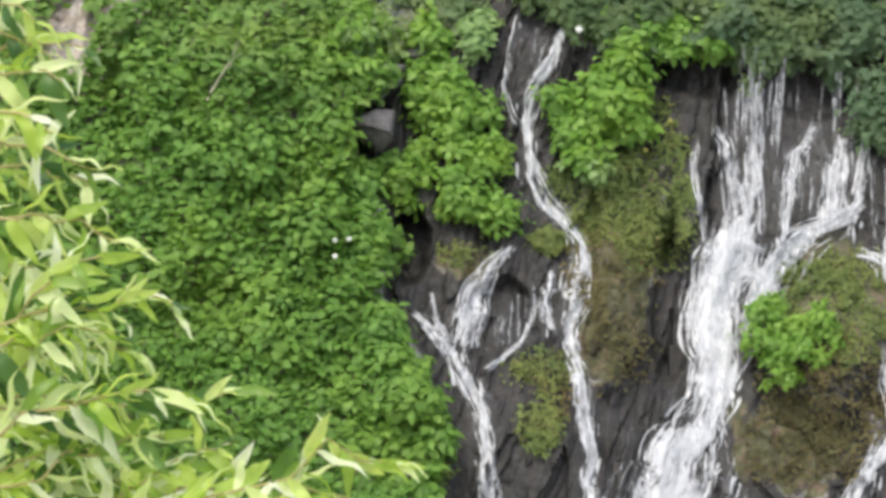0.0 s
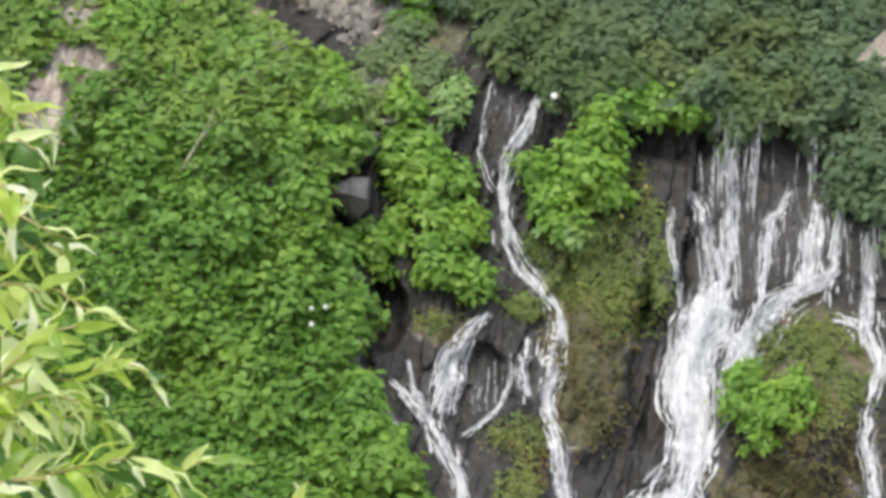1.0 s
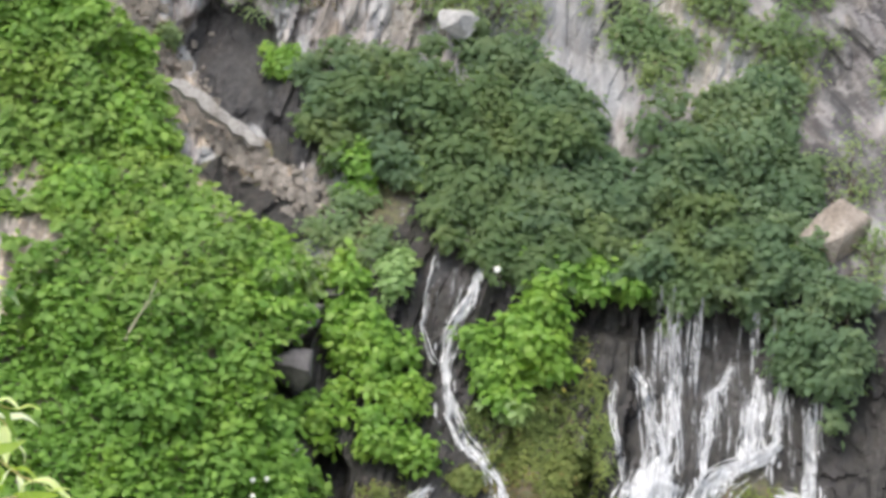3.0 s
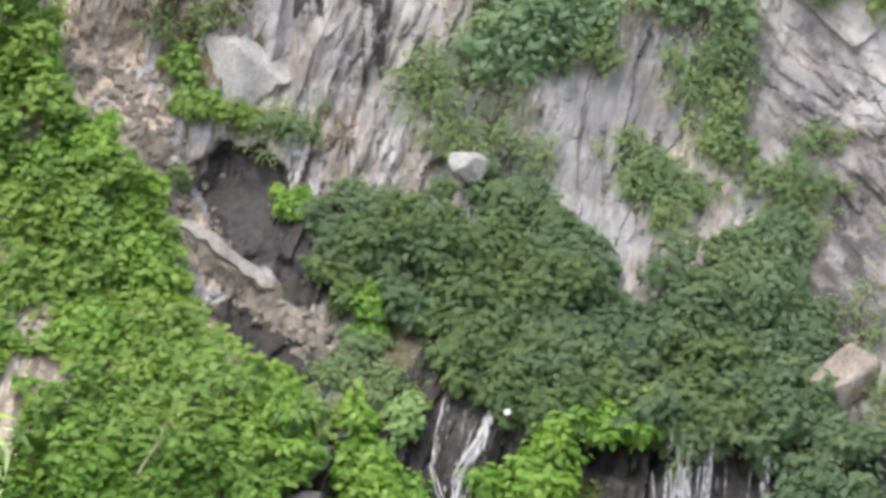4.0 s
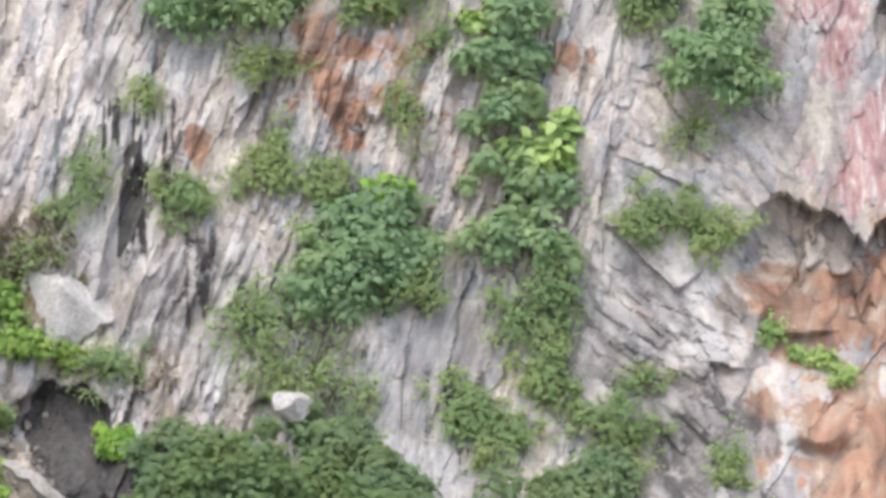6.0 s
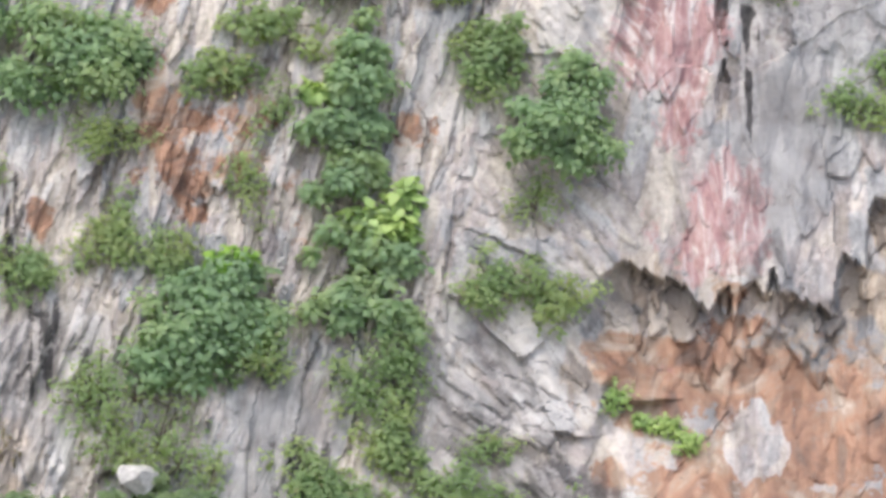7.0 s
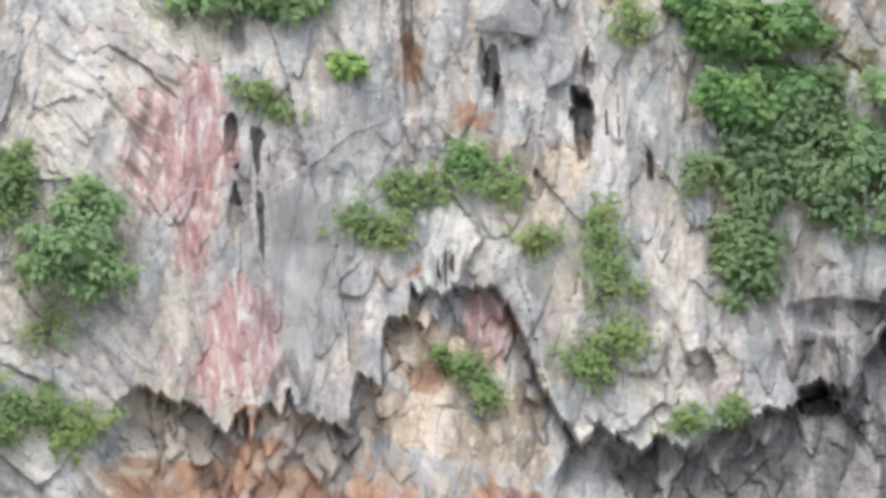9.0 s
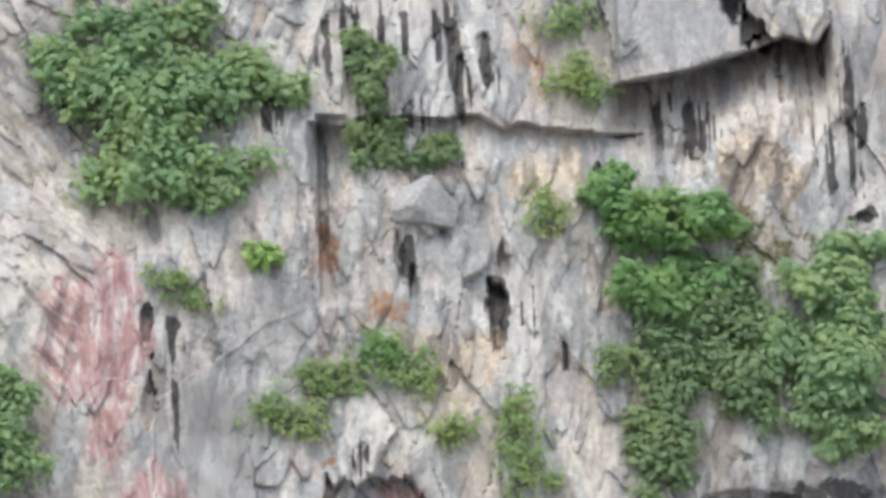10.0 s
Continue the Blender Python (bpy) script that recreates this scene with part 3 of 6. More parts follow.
THREAD_WATER = water_material("foaming_thread", 0.22, 0.4)
SPRAY_WATER = water_material("thin_sheet_of_water", 0.36, 0.62)
HEAVY_WATER = water_material("heavy_white_water", 0.04, 0.36)
THIN_WATER = water_material("thin_falling_water", 0.2, 0.6)
# Floor colour picked pale so that it throws fill light under the overhangs.
ground_mat = stone_material("pale_bounce_floor", (0.34, 0.33, 0.31), (0.45, 0.44, 0.42), (0.55, 0.54, 0.52))


# ---- mesh helpers ----
def mesh_object(name, verts, faces, mat, parent=None, label="", uv=None, shade=True):
    """A mesh object from arrays; faces is an (n, 3) or (n, 4) array."""
    verts, faces = np.asarray(verts, float), np.asarray(faces, int)
    me = bpy.data.meshes.new(name)
    me.vertices.add(len(verts))
    me.vertices.foreach_set("co", verts.ravel())
    k = faces.shape[1]
    me.loops.add(faces.size)
    me.loops.foreach_set("vertex_index", faces.ravel())
    me.polygons.add(len(faces))
    me.polygons.foreach_set("loop_start", np.arange(0, faces.size, k))
    me.polygons.foreach_set("loop_total", np.full(len(faces), k))
    if uv is not None:
        layer = me.uv_layers.new(name="UVMap")
        layer.data.foreach_set("uv", np.asarray(uv, float)[faces.ravel()].ravel())
    me.update(calc_edges=True)
    me.polygons.foreach_set("use_smooth", np.full(len(faces), shade))
    me.materials.append(mat)
    ob = new(name, me)
    if parent is not None:
        ob.parent = parent
        ob.matrix_parent_inverse = parent.matrix_world.inverted()
    if label:
        ob["label"] = label
    return ob


def float_attribute(ob, name, values):
    layer = ob.data.attributes.new(name, "FLOAT", "POINT")
    layer.data.foreach_set("value", np.asarray(values, float).ravel())


def colour_attribute(ob, name, values):
    layer = ob.data.attributes.new(name, "FLOAT_COLOR", "POINT")
    layer.data.foreach_set("color", np.concatenate([values, np.ones((len(values), 1))], 1).ravel())


def empty(name, at):
    ob = new(name)
    ob.empty_display_size = 0.2
    ob.matrix_world = Matrix.Translation(Vector([float(c) for c in at]))
    return ob


def unit(v):
    return v / np.maximum(np.linalg.norm(v, axis=-1, keepdims=True), 1e-9)


def leaf_arrays(at, normal, along, length, width, curl=0.18):
    """Pointed leaves, folded along the midrib and curled: six corners, four triangles each."""
    normal, along = unit(normal), unit(along - (along * unit(normal)).sum(-1, keepdims=True) * unit(normal))
    side = np.cross(normal, along)
    L, W = length[:, None], width[:, None]
    rows = []
    for u, s, h in ((0, 0, 0), (0.33, -0.5, 0.10), (0.33, 0.5, 0.10), (0.7, -0.34, -0.02), (0.7, 0.34, -0.02), (1.0, 0, -0.25)):
        rows.append(at + along * L * u + side * W * s + normal * L * curl * h * 2)
    verts = np.stack(rows, 1).reshape(-1, 3)
    faces = np.array([(0, 2, 1), (1, 2, 4), (1, 4, 3), (3, 4, 5)])
    faces = (np.arange(len(at))[:, None, None] * 6 + faces[None]).reshape(-1, 3)
    return verts, faces


def tube_arrays(points, radii, sides=6):
    points = np.asarray(points, float)
    ahead = unit(np.gradient(points, axis=0))
    ref = np.where(np.abs(ahead[:, 2:3]) > 0.9, np.array([[1.0, 0, 0]]), np.array([[0, 0, 1.0]]))
    s = unit(np.cross(ahead, ref))
    u = np.cross(s, ahead)
    ang = np.linspace(0, 2 * np.pi, sides, endpoint=False)
    ring = points[:, None] + np.asarray(radii)[:, None, None] * (np.cos(ang)[None, :, None] * s[:, None] + np.sin(ang)[None, :, None] * u[:, None])
    n = len(points)
    i, j = np.meshgrid(np.arange(n - 1), np.arange(sides), indexing="ij")
    faces = np.stack([i * sides + j, i * sides + (j + 1) % sides, (i + 1) * sides + (j + 1) % sides, (i + 1) * sides + j], -1).reshape(-1, 4)
    return ring.reshape(-1, 3), faces


def bend(p, q, sag, steps=7, seed=0):
    r = np.random.default_rng(seed)
    t = np.linspace(0, 1, steps)[:, None]
    p, q = np.asarray(p, float), np.asarray(q, float)
    line = p + (q - p) * t
    line[:, 2] += (sag * 4 * t * (1 - t))[:, 0]
    line[1:-1] += r.normal(0, 0.03 * np.linalg.norm(q - p), (steps - 2, 3))
    return line


# ---- the rock face ----
IRON = [(1.8, 24.6, 0.8, 0.9, 0.7), (9.92, 17.31, 0.3, 0.5, 0.7), (9.16, 16.46, 0.3, 0.4, 0.5), (1.37, 25.16, 0.41, 0.54, 0.8), (2.05, 24.65, 0.47, 0.41, 0.8), (1.76, 23.95, 0.41, 0.54, 0.7200000000000001), (2.15, 23.22, 0.47, 0.54, 0.8), (1.24, 25.86, 0.4, 0.4, 0.7), (3.24, 24.75, 0.6, 0.5, 0.5), (3.48, 23.59, 0.4, 0.8, 0.4), (6.21, 24.65, 0.45, 0.5, 0.5), (-0.62, 22.75, 0.34, 0.41, 0.8), (1.41, 27.05, 0.6, 0.6, 0.8), (11.46, 20.38, 1.8, 0.45, 1.2), (15.65, 20.41, 1.6, 0.4, 0.6), (12.3, 20.95, 1.1, 0.5, 0.75), (13.9, 20.8, 1.0, 0.4, 0.7), (16.45, 19.84, 1.2, 0.6, 1.1), (14.66, 19.92, 0.8, 0.5, 1), (17.81, 19.53, 0.7, 0.4, 0.9), (9.85, 18.15, 0.35, 0.5, 0.9), (14.28, 19.82, 1.4, 0.6, 1.1), (16.49, 19.84, 1.0, 0.5, 0.9), (11.35, 19.69, 1.3, 0.55, 1),
        (11.60, 19.95, 1.9, 0.9, 1.1), (13.26, 19.79, 2.0, 1.2, 1.1), (12.44, 17.78, 2.3, 1.2, 1), (14.09, 18.56, 1.5, 1.2, 1), (2.40, 24.39, 1.6, 1.8, 0.45), (-2.40, 25.71, 1.0, 0.6, 0.4), (4.31, 22.76, 0.4, 0.9, 0.35), (6.14, 24.74, 0.4, 0.35, 0.6), (7.89, 26.21, 0.2, 0.2, 0.3),
        (12.01, 21.60, 0.35, 0.4, 0.9), (15.50, 22.39, 0.5, 0.5, 0.75), (16.91, 23.26, 0.5, 0.5, 0.5), (19.37, 32.60, 0.6, 1.0, 0.42), (16.57, 27.48, 0.7, 0.5, 0.4), (15.26, 24.62, 0.3, 0.4, 0.8), (15.26, 28.56, 0.3, 0.4, 0.5)]
RED = [(16.95, 20.15, 0.35, 0.45, 0.4), (10.9, 20.35, 0.5, 0.35, 0.3), (16.64, 23.31, 0.5, 0.8, 0.9), (11.93, 23.09, 0.75, 1.0, 1), (10.99, 26.75, 1.0, 1.3, 0.9), (11.40, 22.44, 0.6, 0.6, 0.8), (11.12, 24.91, 0.45, 0.8, 0.75), (10.57, 23.07, 0.4, 0.9, 0.5), (12.30, 26.16, 0.5, 0.6, 0.3), (-2.81, 25.70, 1.3, 0.5, 0.4)]
BARE = [(12.4, 19.05, 0.38, 0.7, 1), (12.75, 18.8, 0.3, 0.4, 1)]
MOSSY = [(-2.67, 14.86, 0.6, 0.45, 1.1), (-1.54, 14.28, 0.6, 0.5, 1.1), (-2.08, 15.29, 0.5, 0.4, 0.8), (2.98, 10.28, 1.1, 1.0, 0.95), (2.82, 8.25, 0.6, 1.2, 1.3), (5.98, 6.01, 1.0, 0.8, 1.3), (6.74, 8.74, 1.2, 1.2, 0.9), (6.57, 6.72, 1.3, 1.1, 0.6), (0.08, 9.30, 0.45, 0.35, 0.9), (1.45, 6.41, 0.4, 0.5, 0.7), (2.89, 9.47, 0.8, 0.8, 0.9),
         (18.49, 22.64, 0.8, 0.6, 0.4), (17.81, 24.68, 0.5, 0.5, 0.3), (23.75, 28.96, 1.0, 0.6, 0.45), (19.68, 29.33, 0.7, 0.4, 0.4), (21.69, 25.14, 0.8, 1.2, 0.4), (-3.57, 19.59, 0.9, 0.9, 0.7), (0.08, 14.34, 0.9, 0.6, 0.8)]
# Wet rock and dark soil, plus shade painted into small caves and slots.
WET_AND_SHADE = [(17.96, 31.99, 0.12, 0.65, 1.3), (18.5, 32.34, 0.12, 0.5, 1.3), (25.81, 29.4, 0.2, 0.15, 0.8), (16.86, 28.43, 0.12, 0.4, 0.9), (0.51, 13.63, 0.45, 0.6, 1.3), (-2.66, 17.02, 0.8, 1.1, 1.5), (-1.95, 14.27, 0.75, 0.7, 1.5), (-1.70, 16.02, 0.5, 0.9, 1.4), (-2.98, 14.74, 0.5, 0.45, 1.4), (-1.65, 14.58, 0.7, 0.5, 1.2), (-2.79, 17.85, 0.6, 0.4, 1.5), (0.90, 13.95, 0.6, 0.7, 1.4), (-1.41, 16.44, 0.7, 0.9, 1.0),
       (0.61, 8.00, 0.9, 1.3, 0.95), (1.32, 12.27, 0.8, 2.0, 0.95), (-0.78, 9.38, 0.5, 1.0, 1), (5.19, 11.04, 1.8, 2.2, 1), (5.24, 7.80, 1.5, 2.0, 1), (4.35, 12.75, 1.2, 0.6, 1), (3.73, 7.87, 0.5, 2.2, 0.95), (-0.06, 6.17, 0.7, 1.5, 0.95),
       (7.94, 9.38, 0.9, 2.4, 1), (2.45, 6.23, 0.45, 1.2, 0.8),
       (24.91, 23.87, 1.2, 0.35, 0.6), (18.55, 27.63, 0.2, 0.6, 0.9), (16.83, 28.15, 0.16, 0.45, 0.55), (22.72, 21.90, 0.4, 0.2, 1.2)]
EARTH = [(16.9, 21.0, 0.8, 0.5, 0.8), (13.4, 21.2, 0.8, 0.4, 0.6), (11.5, 20.2, 1.9, 0.8, 0.8), (13.4, 19.9, 1.9, 1.1, 0.8), (15.7, 20.1, 1.5, 0.8, 0.85), (13.2, 18.4, 1.8, 1.1, 0.7), (-5.9, 20.7, 0.5, 0.6, 1.0), (-4.3, 20.6, 0.8, 0.6, 0.6), (-3.6, 21.2, 0.7, 0.5, 0.5), (-1.2, 18.6, 0.5, 0.5, 0.6), (-1.0, 17.6, 0.4, 0.5, 0.7), (17.7, 25.45, 0.7, 0.9, 0.6), (17.97, 24.14, 0.5, 0.5, 0.5), (23.75, 30.66, 0.9, 0.5, 0.8), (19.52, 30.11, 0.6, 0.5, 0.7), (19.28, 32.48, 0.5, 0.9, 0.35), (16.35, 22.66, 0.7, 0.7, 0.8), (15.09, 22.97, 0.5, 0.6, 1.1), (15.81, 22.33, 0.7, 0.6, 1.1), (14.63, 21.78, 0.5, 0.5, 1), (17.07, 21.81, 0.5, 0.6, 0.9), (10.44, 21.85, 0.6, 0.5, 0.9), (12.52, 21.55, 0.8, 0.4, 0.8), (16.27, 21.11, 1.0, 0.5, 0.9), (15.34, 21.74, 0.5, 0.5, 0.9), (17.24, 21.76, 0.5, 0.5, 0.6), (10.85, 20.95, 0.7, 0.5, 0.85), (13.46, 20.66, 1.2, 0.5, 0.8), (15.48, 21.53, 0.8, 0.6, 0.9), (15.19, 22.60, 0.4, 0.4, 0.8), (17.22, 22.94, 0.5, 0.6, 0.5),
         (-5.53, 19.83, 1.1, 1.0, 1.4), (-4.66, 18.61, 0.85, 0.75, 1.4), (-4.10, 17.39, 0.4, 0.6, 1.3), (-3.55, 16.47, 0.35, 0.4, 1.2), (-3.0, 15.75, 0.4, 0.3, 1.1), (-2.3, 15.3, 0.4, 0.3, 1.0), (-1.72, 14.99, 0.5, 0.3, 0.9), (-6.43, 14.94, 0.5, 0.5, 0.7), (-5.98, 13.93, 0.6, 0.4, 0.7), (8.21, 14.10, 0.3, 0.3, 0.3),
         (-6.96, 13.27, 0.5, 0.6, 0.45), (-6.19, 14.06, 0.6, 0.35, 0.45), (-7.18, 16.13, 0.5, 0.4, 0.3), (23.83, 30.44, 1.1, 0.9, 0.75), (17.83, 26.40, 1.2, 0.8, 0.7), (19.71, 30.00, 0.9, 0.7, 0.6), (24.71, 32.29, 1.0, 1.2, 0.5)]
LIME = [(25.67, 30.48, 0.2, 0.5, 1.3), (15.67, 32.83, 0.3, 0.7, 1), (19.05, 27.86, 0.18, 0.6, 1.3), (25.17, 31.96, 0.3, 0.5, 1), (3.34, 17.74, 0.06, 0.5, 1.1), (3.66, 17.13, 0.05, 0.4, 1.1), (4.67, 17.69, 0.05, 0.6, 1.0), (4.07, 18.86, 0.09, 0.6, 1.2), (3.84, 17.97, 0.07, 0.9, 1.1), (4.43, 16.95, 0.09, 0.5, 1.2), (4.96, 16.35, 0.08, 0.5, 1.2), (2.73, 17.62, 0.12, 0.4, 1), (6.89, 18.70, 0.4, 0.4, 0.8), (-2.04, 21.59, 1.2, 2.0, 0.8), (-0.25, 20.18, 1.3, 1.5, 0.9), (6.75, 25.30, 1.0, 1.3, 0.8), (7.98, 20.04, 1.5, 1.3, 0.75), (10.79, 17.72, 1.0, 0.6, 0.9),
        (14.32, 32.00, 0.8, 1.5, 0.8), (19.27, 27.31, 0.5, 1.1, 0.75), (18.90, 27.47, 0.16, 0.75, 1.4), (16.30, 25.50, 0.5, 0.7, 0.8), (16.09, 33.08, 1.0, 0.8, 0.7), (25.54, 30.94, 0.7, 1.5, 0.8), (18.53, 30.65, 0.3, 0.5, 0.8), (9.36, 26.93, 0.9, 1.2, 0.8), (16.74, 24.88, 0.6, 0.6, 0.7), (19.73, 21.47, 0.9, 0.5, 0.7), (13.27, 26.79, 1.2, 1.0, 0.5),
        (-0.72, 19.90, 0.9, 1.0, 0.7), (8.14, 17.81, 0.6, 1.2, 0.6)]


def spacing(lo, hi, fine, ends):
    """Even steps between lo and hi, growing steps out to the ends."""
    inner = np.arange(lo, hi, fine)
    outer = np.cumsum(fine * 1.25 ** np.arange(1, 60))
    return np.concatenate([(lo - outer[outer < lo - ends[0]])[::-1], inner, hi + outer[outer < ends[1] - hi]])


DRIPS = [(22.0, 31.19, 0.7, 0.55, 1), (17.15, 31.29, 0.5, 0.4, 0.6), (25.36, 31.27, 0.8, 1.5, 1), (15.98, 32.39, 0.9, 1.3, 0.9), (17.53, 32.89, 0.6, 0.7, 0.8), (18.92, 27.47, 0.35, 0.8, 1), (24.51, 32.28, 0.7, 0.6, 0.7), (18.26, 32.34, 0.6, 0.8, 1), (22.19, 31.08, 1.0, 0.6, 1), (15.63, 32.27, 0.4, 1.1, 0.9), (25.46, 31.51, 0.8, 1.3, 0.9), (18.74, 27.52, 0.35, 0.8, 0.8), (14.30, 31.33, 0.35, 0.4, 0.8), (9.45, 27.57, 0.4, 0.6, 0.35), (10.20, 26.73, 0.25, 0.8, 0.55), (12.31, 26.77, 0.25, 0.5, 0.9), (12.39, 25.25, 0.2, 0.7, 0.9), (15.98, 24.55, 0.35, 0.5, 0.9), (-1.76, 22.33, 0.7, 1.6, 0.9), (-0.25, 20.18, 0.9, 1.3, 0.5), (4.21, 17.93, 0.7, 1.0, 0.5)]
# Darker grey rock, and shade painted in beneath the overhang at the right.
DARKROCK_AND_SHADE = [(23.37, 23.65, 0.8, 0.4, 0.7), (22.88, 24.75, 0.35, 0.7, 0.5), (24.76, 23.01, 0.5, 0.5, 0.8), (22.66, 22.56, 0.6, 0.3, 0.6), (8.54, 17.06, 0.7, 0.9, 0.9), (8.97, 15.22, 0.9, 1.0, 0.95), (9.45, 17.71, 0.9, 0.6, 0.85), (9.88, 16.07, 0.8, 1.0, 0.9), (-5.36, 22.33, 1.1, 0.8, 0.5), (8.72, 18.31, 0.5, 0.25, 0.8), (9.72, 30.87, 1.0, 1.0, 0.5), (9.52, 32.65, 0.8, 0.6, 0.5), (11.97, 28.93, 0.25, 0.5, 0.6), (9.8, 28.67, 0.7, 0.5, 0.4), (10.74, 21.47, 0.9, 0.5, 0.6), (14.19, 21.4, 0.9, 0.45, 0.55), (16.3, 21.43, 0.8, 0.7, 0.6), (13.65, 20.87, 0.6, 0.3, 0.5), (12.16, 19.37, 0.4, 0.4, 0.5), (24.21, 23.33, 1.1, 0.9, 1.0), (13.21, 24.13, 0.9, 1.5, 0.45), (12.63, 22.97, 0.8, 1.0, 0.46), (13.02, 25.04, 1.0, 1.4, 0.46), (22.42, 24.51, 1.3, 0.9, 0.52), (4.02, 18.91, 1.0, 1.9, 0.55), (3.54, 17.96, 0.8, 0.9, 0.5), (4.80, 16.55, 0.6, 0.9, 0.6), (-0.51, 19.80, 1.4, 1.6, 0.55), (8.18, 15.84, 0.8, 1.3, 0.7), (8.30, 14.51, 0.7, 1.0, 0.9), (8.62, 13.60, 0.6, 0.6, 1), (7.09, 19.33, 1.3, 1.6, 0.6), (8.4, 18.3, 1.0, 0.8, 0.62), (23.09, 22.77, 0.9, 0.6, 0.85), (23.90, 23.65, 0.6, 0.7, 0.8), (22.22, 20.49, 1.8, 1.0, 1.5), (20.06, 20.38, 0.9, 0.6, 1.3), (23.98, 21.04, 1.2, 1.2, 1.4), (19.86, 20.60, 0.9, 0.5, 0.9), (21.47, 20.71, 1.3, 0.8, 1.1), (23.12, 21.14, 1.3, 1.0, 1.1), (24.27, 22.34, 0.7, 1.0, 1.0), (9.47, 16.38, 0.5, 0.9, 0.9), (10.03, 21.37, 0.3, 0.5, 0.6), (-2.33, 23.90, 0.5, 0.5, 0.6), (21.96, 30.96, 0.9, 0.5, 0.7), (26.06, 32.10, 0.5, 1.2, 0.5), (9.50, 32.54, 0.8, 0.8, 0.5)]
SLATE = [(13.21, 23.91, 1.0, 1.7, 1), (3.84, 17.97, 0.9, 1.7, 0.9), (3.21, 18.68, 0.6, 0.7, 0.6), (22.39, 33.03, 1.2, 0.8, 1), (17.80, 28.50, 0.8, 0.6, 0.9), (18.25, 32.11, 0.9, 0.7, 0.6), (13.02, 25.04, 0.8, 1.1, 1), (14.23, 26.81, 1.0, 1.0, 0.6), (20.06, 27.46, 0.5, 1.0, 0.7), (13.52, 23.33, 0.4, 0.5, 0.5), (4.58, 19.71, 0.8, 0.9, 0.5)]


GRID_A, GRID_B = spacing(-9.0, 27.3, 0.046, (-90, 110)), spacing(4.0, 35.0, 0.046, (-7.9, 75))
GRID_FLAKES, GRID_LIGHT, GRID_TINT, GRID_SHARD = rock_flakes(*np.meshgrid(GRID_A, GRID_B))
GRID_D = rock_depth(*np.meshgrid(GRID_A, GRID_B), GRID_FLAKES, GRID_SHARD)


def depth(a, b):
    """Distance of the finished rock face, between the corners of its mesh."""
    a, b = np.broadcast_arrays(np.asarray(a, float), np.asarray(b, float))
    x, y = np.interp(a, GRID_A, np.arange(len(GRID_A))), np.interp(b, GRID_B, np.arange(len(GRID_B)))
    i, j = np.minimum(x.astype(int), len(GRID_A) - 2), np.minimum(y.astype(int), len(GRID_B) - 2)
    u, v = x - i, y - j
    return (GRID_D[j, i] * (1 - u) + GRID_D[j, i + 1] * u) * (1 - v) + (GRID_D[j + 1, i] * (1 - u) + GRID_D[j + 1, i + 1] * u) * v


def build_cliff():
    av, bv = GRID_A, GRID_B
    a, b = np.meshgrid(av, bv)
    a, b, d = a.ravel(), b.ravel(), GRID_D.ravel()
    verts = place(a, b, d)
    w, h = len(av), len(bv)
    i, j = np.meshgrid(np.arange(h - 1), np.arange(w - 1), indexing="ij")
    faces = np.stack([i * w + j, i * w + j + 1, (i + 1) * w + j + 1, (i + 1) * w + j], -1).reshape(-1, 4)
    ob = mesh_object("cliff", verts, faces, CLIFF, uv=np.stack([bedding(a, b), b * np.where(zone(a, b)[2] > 0.5, 0.5, 1.0)], 1), shade=False)
    slope = slope_amount(a, b)
    soil = np.maximum(region(a, b, EARTH), 0.75 * slope)
    lower = smooth(13.6 + 0.5 * fbm(a, b, 2, 19) - b, 0, 0.8) * (1 - slope)
    light, tint = GRID_LIGHT.ravel(), GRID_TINT.ravel()
    tint = tint - 0.22 * smooth(a, 11, 14)
    slate = region(a, b, SLATE, 0.5, 56, 0.6)
    light, tint = light + (0.38 - light) * 0.8 * slate, tint + (0.12 - tint) * 0.85 * slate
    colour_attribute(ob, "flake", np.stack([light, tint, region(a, b, DARKROCK_AND_SHADE, 0.5, 39, 0.5)], 1))
    iron = region(a, b, IRON, 0.7, 51, 0.5) * np.clip(0.72 + 0.5 * GRID_LIGHT.ravel() + 1.1 * fbm(a * 1.3, b * 2.6, 4, 61), 0.2, 1.25)
    bare = 1 - region(a, b, BARE, 0.25, 62, 0.5)
    iron, soil = iron * bare, soil * (1 - 0.95 * np.clip(iron * smooth(a, 9, 10), 0, 1)) * bare
    colour_attribute(ob, "stain", np.stack([iron, region(a, b, RED, 0.7, 52, 0.45), np.maximum(region(a, b, MOSSY, 0.6, 53), 0.65 * lower)], 1))
    drip = region(a, b, DRIPS, 0.4, 40, 0.5)
    comb = fbm(a * 8.5 + 0.3 * b, b * 0.55, 4, 41)
    # wet rock; the same mask holds the painted shade of the cave holes
    wet = np.maximum(region(a, b, WET_AND_SHADE, 0.3, 54), lower * (1.15 + 0.45 * fbm(a * 0.8, b * 0.8, 3, 20)))
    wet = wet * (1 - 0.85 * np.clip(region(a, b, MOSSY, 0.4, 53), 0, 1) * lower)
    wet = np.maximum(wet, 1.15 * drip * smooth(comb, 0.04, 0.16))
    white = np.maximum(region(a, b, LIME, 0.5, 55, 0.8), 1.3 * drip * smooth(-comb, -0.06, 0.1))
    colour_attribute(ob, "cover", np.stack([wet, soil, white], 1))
    return tagged(ob, "steep grey limestone cliff, streaked white and stained rust red", "cliff", kind="structure")


build_cliff()
